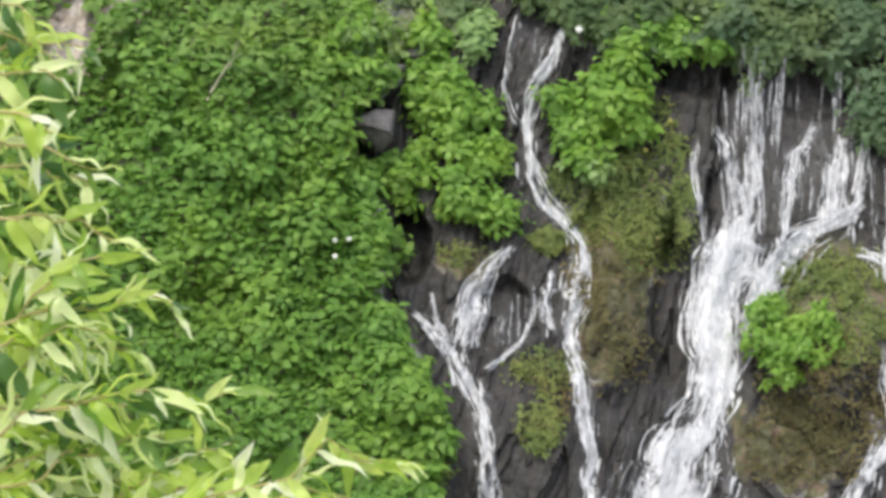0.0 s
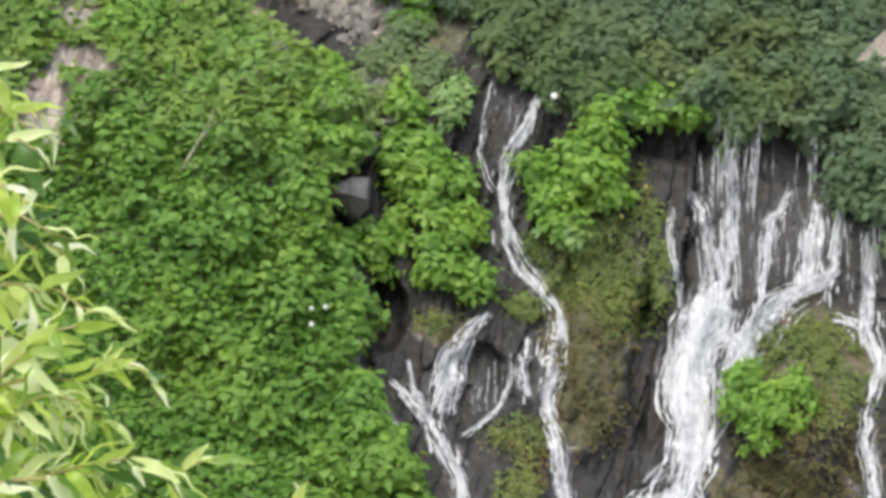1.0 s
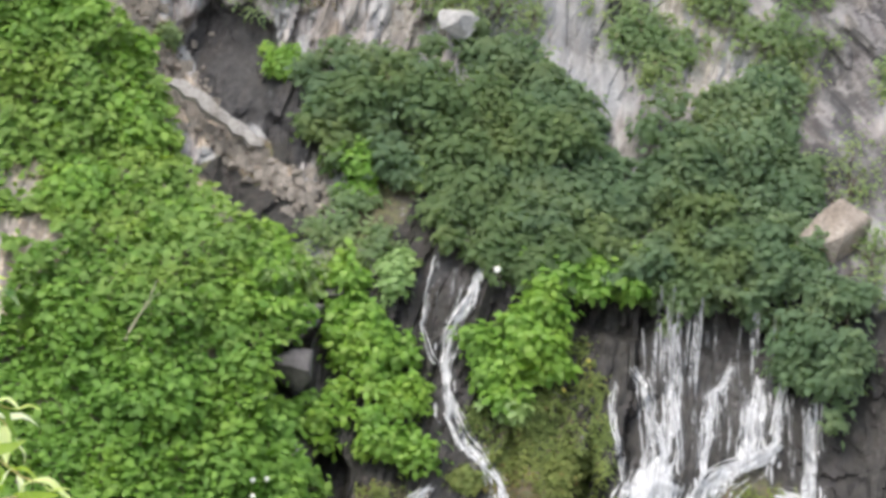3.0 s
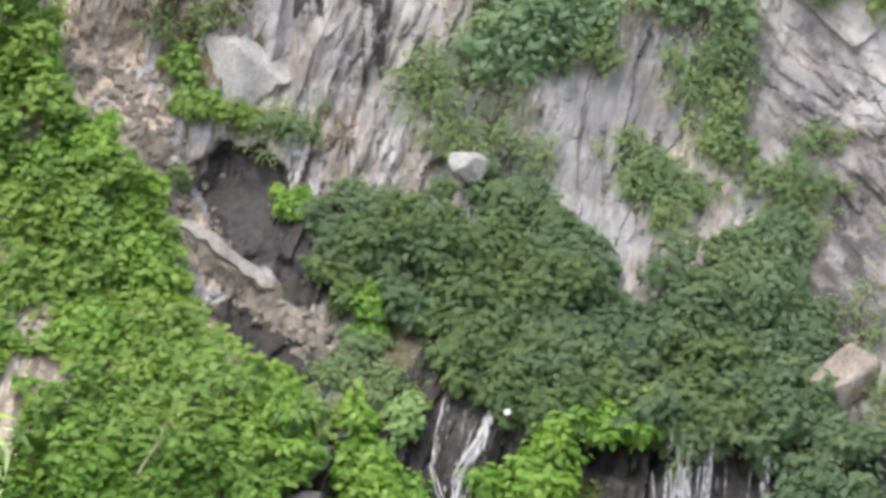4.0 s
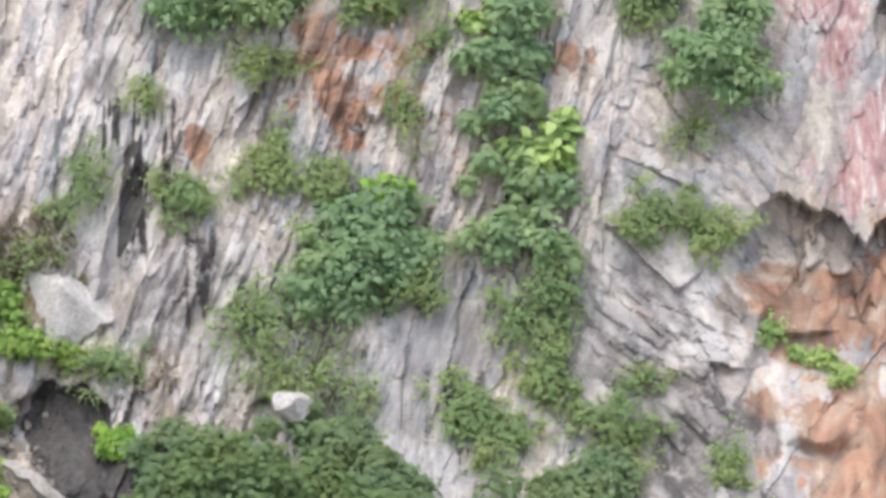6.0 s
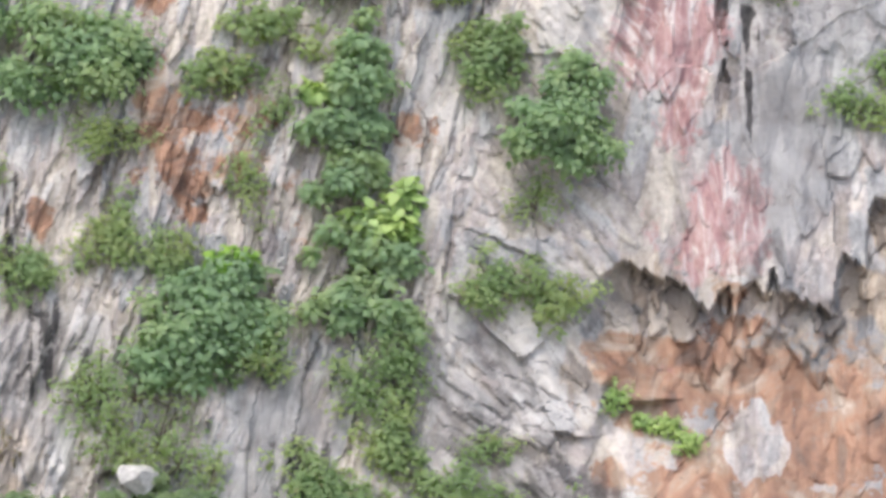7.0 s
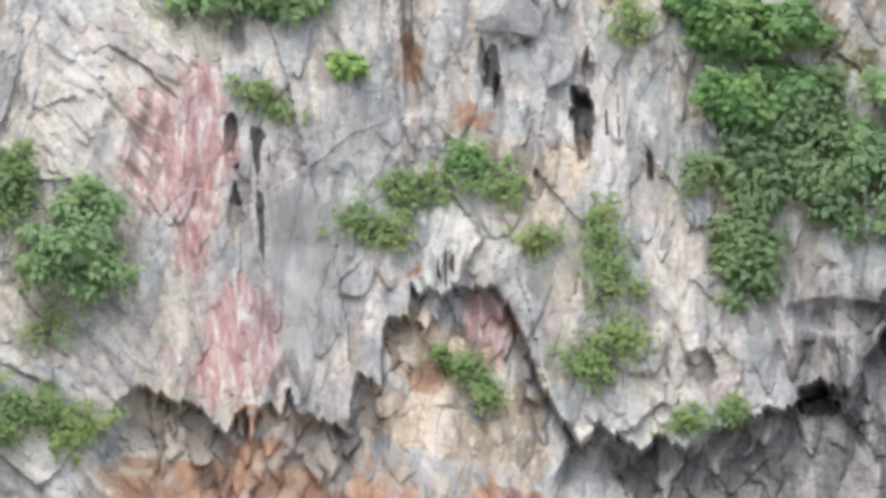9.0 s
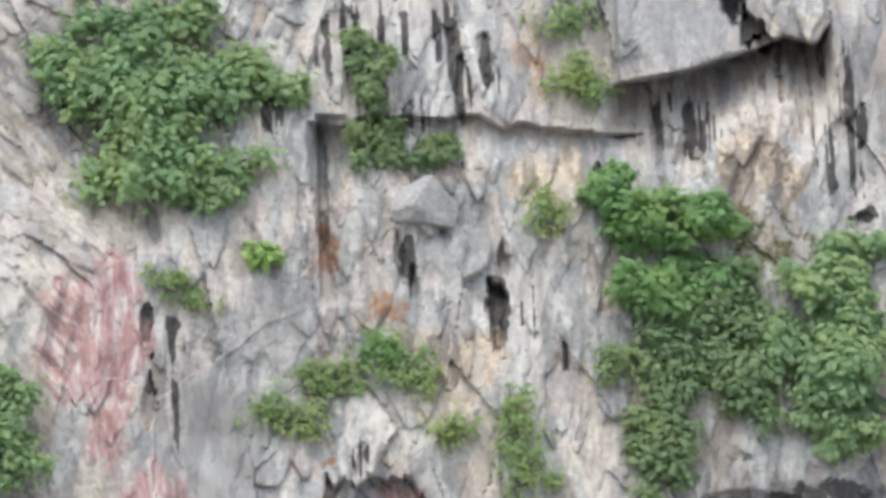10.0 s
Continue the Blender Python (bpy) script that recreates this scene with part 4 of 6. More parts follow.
# The floor stays out of view; it works as a reflector below the cliff.
gv = np.array([(-3000, -3000, 0), (3000, -3000, 0), (3000, 3000, 0), (-3000, 3000, 0)], float)
ground = tagged(mesh_object("ground", gv, [(0, 1, 2, 3)], ground_mat), "flat unseen valley floor, made pale to bounce light up the cliff", "ground", kind="structure")


# ---- water ----
def stream(path, label, threads=14, mat=WATER, name="waterfall", lift=0.06):
    """path: (a, b, width) down the flow. A broken core of foam that clings to the rock, and braided threads over and beside it."""
    path = np.array(path, float)
    run = np.concatenate([[0], np.cumsum(np.hypot(*np.diff(path[:, :2], axis=0).T))])
    steps = max(int(run[-1] / 0.045), 10)
    s = np.linspace(0, run[-1], steps)
    seed = int(abs(path[0, 0]) * 100)
    r = np.random.default_rng(seed)
    ca, cb, cw = (np.interp(s, run, path[:, k]) for k in range(3))
    ca = ca + np.minimum(0.3 * cw, 0.07) * fbm(s * 2.6, s * 0 + seed, 3, 9)
    base = empty(name, on_rock(path[0, 0], path[0, 1])[0])
    ta, tb = np.gradient(ca), np.gradient(cb)
    na, nb = np.convolve(np.pad(-tb, 4, "edge"), np.ones(9) / 9, "valid"), np.convolve(np.pad(ta, 4, "edge"), np.ones(9) / 9, "valid")
    ln = np.hypot(na, nb)
    na, nb = na / ln, nb / ln

    def ribbon(offset, width, lo, hi, out, across, arch):
        u = np.linspace(-1, 1, across)
        k = slice(lo, hi)
        m = hi - lo
        off = offset[k, None] + u[None] * width[k, None] / 2
        A, B = ca[k, None] + na[k, None] * off, cb[k, None] + nb[k, None] * off
        d = depth(A, B)
        d = np.minimum(d, d.mean(1, keepdims=True) + 0.05) - out - arch * width[k, None] * (1 - u[None] ** 2)
        i, j = np.meshgrid(np.arange(m - 1), np.arange(across - 1), indexing="ij")
        faces = np.stack([i * across + j, i * across + j + 1, (i + 1) * across + j + 1, (i + 1) * across + j], -1).reshape(-1, 4)
        uv = np.stack([off + 3.7 * lo, np.broadcast_to(s[k, None], off.shape)], -1).reshape(-1, 2)
        ends = smooth(s[k] - s[lo], 0, 0.18) * smooth(s[hi - 1] - s[k], 0, 0.18)
        body = ((1 - np.abs(u[None]) ** 2) * ends[:, None]).ravel()
        return place(A, B, d).reshape(-1, 3), faces, uv, body

    v, f, uv, body = ribbon(0.1 * cw * fbm(s * 0.8, s * 0 + 8 + seed, 2, 13), 1.45 * cw * (1.0 + 0.5 * fbm(s * 1.6, s * 0 + 4 + seed, 3, 14)), 0, steps, 0.6 * lift, 11, 0.04)
    ob = mesh_object("spray", v, f, SPRAY_WATER, base, uv=uv)
    float_attribute(ob, "body", body)
    core = 0.74 * cw * (1.0 + 0.8 * fbm(s * 2.6, s * 0 + 2 + seed, 4, 10))
    v, f, uv, body = ribbon(0.2 * cw * fbm(s * 1.1, s * 0 + 5 + seed, 3, 11), core, 0, steps, lift, 11, 0.1)
    ob = mesh_object("water_body", v, f, mat, base, uv=uv)
    float_attribute(ob, "body", body)
    for k in range(int(threads * 1.5)):
        length = min(int(r.uniform(0.5, 2.2) / 0.045), steps)
        lo = r.integers(0, steps - length + 1)
        hi = lo + length
        if length < 8:
            continue
        swing = r.uniform(0.5, 1.5)
        off = cw * (r.uniform(-0.42, 0.42) + 0.22 * np.sin(s * swing * 2.2 + r.uniform(0, 6.3)) * r.uniform(0.2, 1)) + 0.04 * fbm(s * 3.0, s * 0 + k, 2, 30 + k)
        wide = r.uniform(0.02, 0.06) * (0.6 + 0.4 * np.minimum(cw / 0.4, 2.0)) * (1 + 0.5 * fbm(s * 3, s * 0 + k, 2, 60))
        v, f, uv, body = ribbon(off, wide, lo, hi, lift + r.uniform(0.02, 0.07), 4, 0.25)
        ob = mesh_object("water_thread", v, f, THREAD_WATER, base, uv=uv)
        float_attribute(ob, "body", np.clip(body * 1.3, 0, 1))
    for k in range(int(threads * 2.7)):
        i0 = r.integers(0, steps - 2)
        long = r.uniform(0.12, 0.5) * np.clip(cw[i0] / 0.35, 0.6, 1.6)
        t = np.linspace(0, 1, 9)
        o = cw[i0] * r.normal(0, 0.3)
        A0, B0 = ca[i0] + na[i0] * o + 0.5 * (np.interp(cb[i0] - t * long, cb[::-1], ca[::-1]) - ca[i0]) + 0.02 * fbm(t * 3, t * 0 + k, 2, 70), cb[i0] + nb[i0] * o - t * long
        w = r.uniform(0.01, 0.04) * (0.6 + 0.4 * min(cw[i0] / 0.4, 2.0))
        u = np.linspace(-1, 1, 4)
        A, B = A0[:, None] + u[None] * w, B0[:, None] + 0 * u[None]
        d = depth(A, B)
        d = np.minimum(d, d.mean() + 0.05) - lift - r.uniform(0.04, 0.12)
        i, j = np.meshgrid(np.arange(8), np.arange(3), indexing="ij")
        faces = np.stack([i * 4 + j, i * 4 + j + 1, i * 4 + 5 + j, i * 4 + 4 + j], -1).reshape(-1, 4)
        ob = mesh_object("water_thread", place(A, B, d).reshape(-1, 3), faces, THREAD_WATER, base, uv=np.stack([A + 3 * k, B], -1).reshape(-1, 2))
        float_attribute(ob, "body", ((1 - 0.55 * np.abs(u[None])) * (np.sin(np.pi * np.linspace(0.03, 0.97, 9)) ** 0.5)[:, None]).ravel())
    return tagged(base, label, "waterfall", "waterfalls on the dark rock")


def curtain(top, bottom, count, label, seed):
    """Loose single threads of water dropping side by side from an edge."""
    r = np.random.default_rng(seed)
    base = empty("water_curtain", on_rock(*top[0])[0])
    top, bottom = np.array(top), np.array(bottom)
    for k in range(int(count * 0.8)):
        u = r.uniform(0, 1)
        a0, b0 = top[0] + (top[1] - top[0]) * u
        a1, b1 = bottom[0] + (bottom[1] - bottom[0]) * u
        lo, hi = np.sort(r.uniform(0, 1, 2))
        lo, hi = lo * 0.6, 0.5 + 0.5 * hi
        t = np.linspace(lo, hi, 16)
        ca, cb = a0 + (a1 - a0) * t + 0.03 * fbm(t * 3, t * 0 + k, 2, 5), b0 + (b1 - b0) * t
        w = r.uniform(0.012, 0.038) * (1.6 if k % 7 == 0 else 1)
        across = np.linspace(-1, 1, 4)
        A, B = ca[:, None] + across[None] * w, cb[:, None] + 0 * across[None]
        d = np.minimum.accumulate(depth(A, B).min(1, keepdims=True)[::-1])[::-1] - 0.1 - 0.03 * (1 - across[None] ** 2)
        i, j = np.meshgrid(np.arange(15), np.arange(3), indexing="ij")
        faces = np.stack([i * 4 + j, i * 4 + j + 1, i * 4 + 5 + j, i * 4 + 4 + j], -1).reshape(-1, 4)
        uv = np.stack([A + 5 * k, np.broadcast_to(t[:, None] * 2, A.shape)], -1).reshape(-1, 2)
        ob = mesh_object("water_thread", place(A, B, d).reshape(-1, 3), faces, THIN_WATER, base, uv=uv)
        ends = np.sin(np.pi * np.linspace(0.02, 0.98, 16)) ** 0.4
        float_attribute(ob, "body", ((1 - 0.6 * np.abs(across[None])) * ends[:, None] * r.uniform(0.75, 1.0)).ravel())
    return tagged(base, label, "waterfall", "waterfalls on the dark rock")


LABEL_THIN = "thin white stream of water falling over dark wet rock"
stream([(1.90, 13.82, 0.1), (1.76, 13.10, 0.28), (1.37, 12.43, 0.4), (1.23, 11.81, 0.36), (1.28, 11.10, 0.34), (1.58, 10.40, 0.36), (1.96, 10.00, 0.34), (2.21, 9.63, 0.28), (2.25, 9.10, 0.5), (2.13, 8.49, 0.55), (2.00, 7.91, 0.4), (2.25, 7.33, 0.32), (2.40, 6.68, 0.32), (2.51, 5.83, 0.32), (2.44, 4.62, 0.4), (2.51, 3.22, 0.5)], "narrow white cascade winding down dark mossy rock", 26)
stream([(1.07, 13.90, 0.12), (0.90, 13.18, 0.16), (0.81, 12.47, 0.2), (1.00, 11.86, 0.2), (1.22, 11.66, 0.14)], LABEL_THIN, 3, SPRAY_WATER)
stream([(1.13, 9.61, 0.12), (0.73, 9.25, 0.26), (0.44, 8.75, 0.5), (0.28, 8.19, 0.6), (0.16, 7.64, 0.5)], "small white fall fanning out over dark rock", 14)
stream([(-0.76, 8.39, 0.12), (-0.35, 8.00, 0.25), (0.06, 7.58, 0.4), (0.28, 7.07, 0.42), (0.52, 6.54, 0.4), (0.65, 5.89, 0.42), (0.74, 4.68, 0.5), (0.81, 3.18, 0.6)], "white cascade tumbling down beside green ground cover", 18)
stream([(-0.42, 8.79, 0.08), (-0.33, 8.28, 0.12), (0.03, 7.74, 0.16)], LABEL_THIN, 4, THIN_WATER)
stream([(-0.67, 7.72, 0.1), (-0.53, 7.27, 0.16), (-0.32, 6.82, 0.2)], LABEL_THIN, 4, THIN_WATER)
stream([(1.74, 9.24, 0.12), (1.65, 8.63, 0.2), (1.77, 7.98, 0.25)], LABEL_THIN, 6, THIN_WATER)
stream([(1.48, 8.76, 0.06), (1.39, 8.21, 0.1), (1.24, 7.82, 0.14), (0.87, 7.51, 0.16), (0.48, 7.28, 0.16)], LABEL_THIN, 4, THIN_WATER)
stream([(4.55, 11.91, 0.2), (4.79, 11.49, 0.26), (4.94, 10.63, 0.32), (5.03, 9.51, 0.4)], LABEL_THIN, 8)
stream([(5.34, 11.98, 0.2), (5.31, 11.14, 0.36), (5.26, 10.43, 0.4), (5.21, 9.42, 0.45)], LABEL_THIN, 9)
stream([(6.40, 11.95, 0.14), (6.05, 11.36, 0.26), (5.92, 10.55, 0.3), (5.84, 9.53, 0.35)], LABEL_THIN, 8)
stream([(6.89, 11.77, 0.22), (6.78, 11.07, 0.45), (6.67, 10.06, 0.6)], LABEL_THIN, 10)
stream([(7.32, 11.76, 0.14), (7.25, 11.08, 0.25), (7.07, 10.07, 0.3)], LABEL_THIN, 6)
stream([(4.30, 11.65, 0.12), (4.24, 11.02, 0.12), (4.39, 10.21, 0.14), (4.48, 9.45, 0.16)], LABEL_THIN, 4, THIN_WATER)
VEIL = "veil of fine white threads falling over dark rock"
curtain([(4.52, 11.89), (7.35, 11.75)], [(4.80, 9.81), (7.12, 10.27)], 70, VEIL, 1)
curtain([(4.95, 13.27), (5.86, 13.29)], [(4.87, 11.0), (5.73, 11.1)], 44, VEIL, 2)
curtain([(4.6, 13.0), (7.5, 13.0)], [(4.75, 11.2), (7.35, 11.2)], 40, VEIL, 7)
curtain([(-0.11, 8.59), (0.59, 8.81)], [(-0.09, 7.78), (0.41, 7.69)], 12, VEIL, 3)
curtain([(0.69, 8.61), (1.59, 9.03)], [(0.62, 7.55), (1.67, 7.82)], 24, VEIL, 4)
curtain([(0.69, 13.69), (1.80, 13.71)], [(0.71, 12.36), (1.42, 12.38)], 6, VEIL, 5)
curtain([(7.16, 11.48), (8.07, 11.51)], [(7.20, 9.76), (8.11, 9.48)], 16, VEIL, 6)
stream([(7.31, 10.53, 0.25), (6.82, 10.11, 0.45), (6.12, 9.79, 0.5), (5.77, 9.43, 0.5), (5.42, 8.87, 0.5), (5.18, 8.31, 0.6)], "foaming white water rushing over a rock shelf", 24, HEAVY_WATER)
stream([(5.20, 10.21, 0.7), (5.03, 9.82, 1.2), (4.81, 9.31, 1.2), (4.67, 8.70, 1.15), (4.70, 8.09, 1.2), (4.70, 7.39, 0.95), (4.54, 6.68, 1.1), (4.27, 6.07, 1.5), (3.93, 5.26, 2.0), (3.70, 4.25, 2.3), (3.52, 3.25, 2.5)], "broad white waterfall foaming down dark rock", 60, HEAVY_WATER)
stream([(7.85, 11.40, 0.2), (7.86, 10.69, 0.3), (7.80, 9.88, 0.35), (7.81, 9.37, 0.4), (8.02, 8.87, 0.35), (7.96, 8.27, 0.3), (7.75, 7.45, 0.35), (7.98, 6.45, 0.4), (7.49, 5.74, 0.5), (7.10, 5.02, 0.6), (6.94, 3.02, 0.8)], "white stream falling beside a mossy rock", 18)
stream([(7.10, 9.63, 0.2), (7.45, 9.58, 0.3), (7.81, 9.42, 0.3)], LABEL_THIN, 6)


# ---- plants ----
def shrub(name, a, b, ra, rb, label, category, mat, leaves=900, leaf=0.16, clumps=14, thick=0.7, shape=0.45, group="", foot=None, flat=0.8, droop=0.3, fuzz=1.0):
    """A bush or small tree growing out of the rock: trunk, limbs to each clump, and a crown of leaf clumps with gaps."""
    r = np.random.default_rng(int(abs(a * 131 + b * 17) * 100) % 99991)
    fa, fb = foot if foot else (a, b - 0.6 * rb)
    root_at = on_rock(fa, fb)[0]
    base = empty(name, root_at)
    ra, rb, clumps = ra * 1.12, rb * 1.12, int(clumps * 1.3)
    rd = thick * min(ra, rb)
    ang, rad = r.uniform(0, 2 * np.pi, clumps), np.sqrt(r.uniform(0.0, 1, clumps))
    cr = r.uniform(0.5, 1.4, clumps) * shape * min(ra, rb) * np.clip(3.0 / np.sqrt(clumps), 0.42, 1.1)
    lobe = 0.85 + 0.3 * np.sin(2 * ang + r.uniform(0, 6)) * r.uniform(0.3, 1) + 0.3 * np.sin(3 * ang + r.uniform(0, 6)) + r.normal(0, 0.16, clumps)
    ca = a + np.cos(ang) * rad * lobe * np.maximum(ra - cr * 0.5, 0.05)
    cb = b + np.sin(ang) * rad * lobe * np.maximum(rb - cr * 0.5, 0.05)
    rock = depth(ca, cb)
    rock = 0.5 * rock + 0.5 * np.minimum(rock, np.median(rock))
    cd = rock - 0.4 * cr - rd * np.sqrt(np.clip(1 - rad**2, 0, 1)) * r.uniform(0.35, 1.0, clumps)
    centre = place(ca, cb, cd)
    # limbs
    fork = root_at + (centre.mean(0) - root_at) * 0.45
    tw = max(0.025, 0.045 * min(ra, rb))
    mesh_object("trunk", *tube_arrays(bend(root_at + np.array([0, 0.15, -0.05]), fork, 0.05, 6, 3), np.linspace(tw, tw * 0.7, 6)), BARK, base)
    for k, c in enumerate(centre[:7]):
        mesh_object("limb", *tube_arrays(bend(fork, c, 0.08, 6, k), np.linspace(tw * 0.55, 0.012, 6), 5), BARK, base)
    # leaves
    which = r.choice(clumps, leaves, p=cr**2 / (cr**2).sum())
    way = unit(r.normal(0, 1, (leaves, 3)) + np.array([0, -0.45, 0.35]))
    at = centre[which] + way * (cr[which] * (0.4 + 0.7 * r.uniform(0, 1, leaves) + 1.0 * fuzz * r.uniform(0, 1, leaves) ** (6 / fuzz)))[:, None] * np.array([1.1, 1.0, flat])
    normal = way * 0.85 + np.array([0, -0.4, 0.6]) + r.normal(0, 0.22, (leaves, 3))
    along = r.normal(0, 1, (leaves, 3)) + way * 0.8 - np.array([0, 0, droop])
    size = leaf * r.uniform(0.6, 1.3, leaves)
    mesh_object("crown", *leaf_arrays(at, normal, along, size, size * r.uniform(0.5, 0.75, leaves)), mat, base)
    return tagged(base, label, category, group)


def ground_cover():
    """Dense broad-leaved plants over the whole slope, in low mounds."""
    r = np.random.default_rng(11)
    pieces = []
    n = 80000
    a, b = r.uniform(-9.2, 2.2, n), r.uniform(4.0, 21.5, n)
    keep = (slope_amount(a, b) > 0.45) & (region(a, b, BARE, 0.3) < r.uniform(0.2, 1.0, n)) & (fbm(a * 1.1, b * 1.1, 3, 77) > -0.62)
    a, b = a[keep], b[keep]
    n = len(a)
    mound = 0.38 * np.clip(fbm(a / 0.5, b / 0.5, 3, 61) + 0.35, 0, 1) + np.interp(b, [9, 15], [0.3, 0.75]) * np.clip(fbm(a / 1.1, b / 1.0, 2, 62) + 0.25, 0, 1)
    at = place(a, b, depth(a, b) - mound - r.uniform(0.0, 0.16, n))
    normal = np.array([0, -0.55, 0.7]) + r.normal(0, 0.36, (n, 3))
    along = r.normal(0, 1, (n, 3)) - np.array([0, 0.3, 0.5])
    size = 0.175 * r.uniform(0.55, 1.35, n) * np.interp(b, [4, 14, 20], [1.0, 1.05, 1.15])
    width = size * r.uniform(0.6, 0.85, n)
    upper = r.uniform(0, 1, n) < smooth(b + 1.5 * fbm(a / 1.5, b / 1.5, 2, 64), 10.5, 14.5)
    for part_of, mat, label in ((~upper, COVER_LEAF, "dense carpet of broad green leaves on the slope"), (upper, UPPER_LEAF, "yellow-green leafy ground cover on the upper slope")):
        v, f = leaf_arrays(at[part_of], normal[part_of], along[part_of], size[part_of], width[part_of])
        tagged(mesh_object("ground_cover", v, f, mat), label, "ground cover", kind="stuff")


BARE = [(-7.01, 13.22, 0.45, 0.7, 1), (-6.29, 14.06, 0.55, 0.25, 1), (-7.39, 16.13, 0.5, 0.4, 0.8), (-6.70, 14.11, 0.3, 0.3, 0.8), (-5.88, 13.88, 0.45, 0.2, 1), (-6.54, 14.93, 0.4, 0.3, 0.9), (-6.59, 18.44, 0.4, 0.3, 0.9), (-0.91, 12.83, 0.4, 0.3, 0.8), (-7.11, 13.51, 0.4, 0.5, 0.9)]
ground_cover()

for a, b, ra, rb, n in ((-0.67, 6.76, 0.5, 0.5, 600), (-1.20, 7.96, 0.4, 0.6, 500), (-1.44, 9.47, 0.4, 0.6, 500), (-1.77, 10.68, 0.4, 0.5, 450), (-0.35, 5.96, 0.4, 0.4, 450), (-2.30, 11.58, 0.5, 0.5, 500), (-2.56, 9.85, 0.7, 0.7, 800), (-4.00, 10.83, 0.8, 0.6, 700), (-5.25, 12.33, 0.8, 0.6, 700), (-3.32, 7.91, 0.8, 0.6, 700), (-5.50, 14.65, 0.6, 0.5, 600), (-4.22, 15.72, 0.5, 0.6, 600), (-2.58, 12.49, 0.5, 0.6, 600)):
    shrub("bush", a, b, ra, rb, "low leafy bush merging with the green ground cover", "bush", COVER_LEAF, int(n * 1.3), 0.19, 12, thick=0.6, group="bushes on the slope", fuzz=1.3)
G1 = "bushes beside the waterfall"
BUSH = "bush"
for a, b, ra, rb, n in ((-0.49, 12.18, 0.62, 0.6, 700), (0.22, 11.89, 0.7, 0.5, 700), (-0.97, 10.75, 0.45, 0.6, 600), (0.20, 10.62, 0.75, 0.7, 1000), (0.54, 11.24, 0.6, 0.5, 600)):
    shrub("bush", a, b, ra, rb, "rounded bright green bush between two streams", BUSH, BRIGHT_LEAF, int(n * 1.6), 0.15, 16, group=G1)
for a, b, ra, rb, n in ((2.69, 12.41, 0.8, 0.75, 1500), (2.35, 11.58, 0.6, 0.65, 900), (3.05, 11.91, 0.5, 0.6, 700)):
    shrub("bush", a, b, ra, rb, "leafy light green bush beside the narrow cascade", BUSH, BRIGHT_LEAF, int(n * 1.5), 0.18, 18, group=G1)
for a, b, ra, rb, n in ((2.31, 11.13, 0.42, 0.35, 500), (0.44, 13.53, 0.22, 0.3, 220), (-1.53, 13.13, 0.4, 0.5, 500), (0.33, 13.25, 0.25, 0.32, 250), (-2.00, 13.17, 0.4, 0.45, 500), (0.61, 15.12, 0.32, 0.35, 350), (0.22, 13.27, 0.25, 0.4, 260)):
    shrub("bush", a, b, ra, rb, "small yellow-green bush on damp rock", BUSH, LIME_LEAF, int(n * 1.4), 0.16, 9, group=G1)
for a, b, ra, rb, n in ((3.32, 13.44, 0.9, 0.55, 1300), (4.44, 13.36, 0.7, 0.45, 900), (-0.62, 13.35, 0.55, 0.4, 600), (-2.05, 13.62, 0.7, 0.6, 800)):
    shrub("bush", a, b, ra, rb, "green leafy bush above the waterfall rock", BUSH, BRIGHT_LEAF, int(n * 1.4), 0.17, 16, group=G1)
shrub("bush", 5.99, 8.02, 0.68, 0.85, "bright green fern-like bush on a mossy boulder", BUSH, BRIGHT_LEAF, 2600, 0.14, 22, thick=0.45, group=G1)
def moss_mat(a, b, ra, rb, n, mat, label):
    """A thin ragged mat of tiny leaves that follows the rock."""
    r = np.random.default_rng(int(abs(a * 97 + b * 13) * 100) % 99991)
    u, v = a + ra * 1.5 * r.uniform(-1, 1, 4 * n), b + rb * 1.5 * r.uniform(-1, 1, 4 * n)
    keep = region(u, v, [(a, b, ra, rb, 1)], 0.45, 83, 0.7) * (0.35 + 0.65 * smooth(fbm(u * 2.4, v * 1.6, 3, 84), -0.25, 0.3)) > r.uniform(0.05, 1, 4 * n)
    u, v = u[keep][:n], v[keep][:n]
    n = len(u)
    puff = 0.1 * np.clip(fbm(u * 2.2, v * 2.2, 3, 85) + 0.3, 0, 1)
    at = place(u, v, depth(u, v) - puff - r.uniform(0.0, 0.05, n))
    size = r.uniform(0.05, 0.13, n)
    ob = mesh_object("moss", *leaf_arrays(at, np.array([0, -0.6, 0.5]) + r.normal(0, 0.35, (n, 3)), r.normal(0, 1, (n, 3)) - np.array([0, 0.2, 0.9]), size, size * 0.5), mat)
    return tagged(ob, label, "moss", kind="stuff")


DRY_MAT = "thin dry brown moss on earthy rock"
for a, b, ra, rb, n in ((-4.4, 20.5, 0.7, 0.5, 500), (-3.5, 20.9, 0.6, 0.5, 450), (-1.35, 18.4, 0.4, 0.4, 220)):
    moss_mat(a, b, ra, rb, n, BROWN_MOSS, DRY_MAT)
GREEN_MAT, RUST_MAT = "ragged mat of olive-green moss on wet rock", "rusty brown moss and weeds on wet rock"
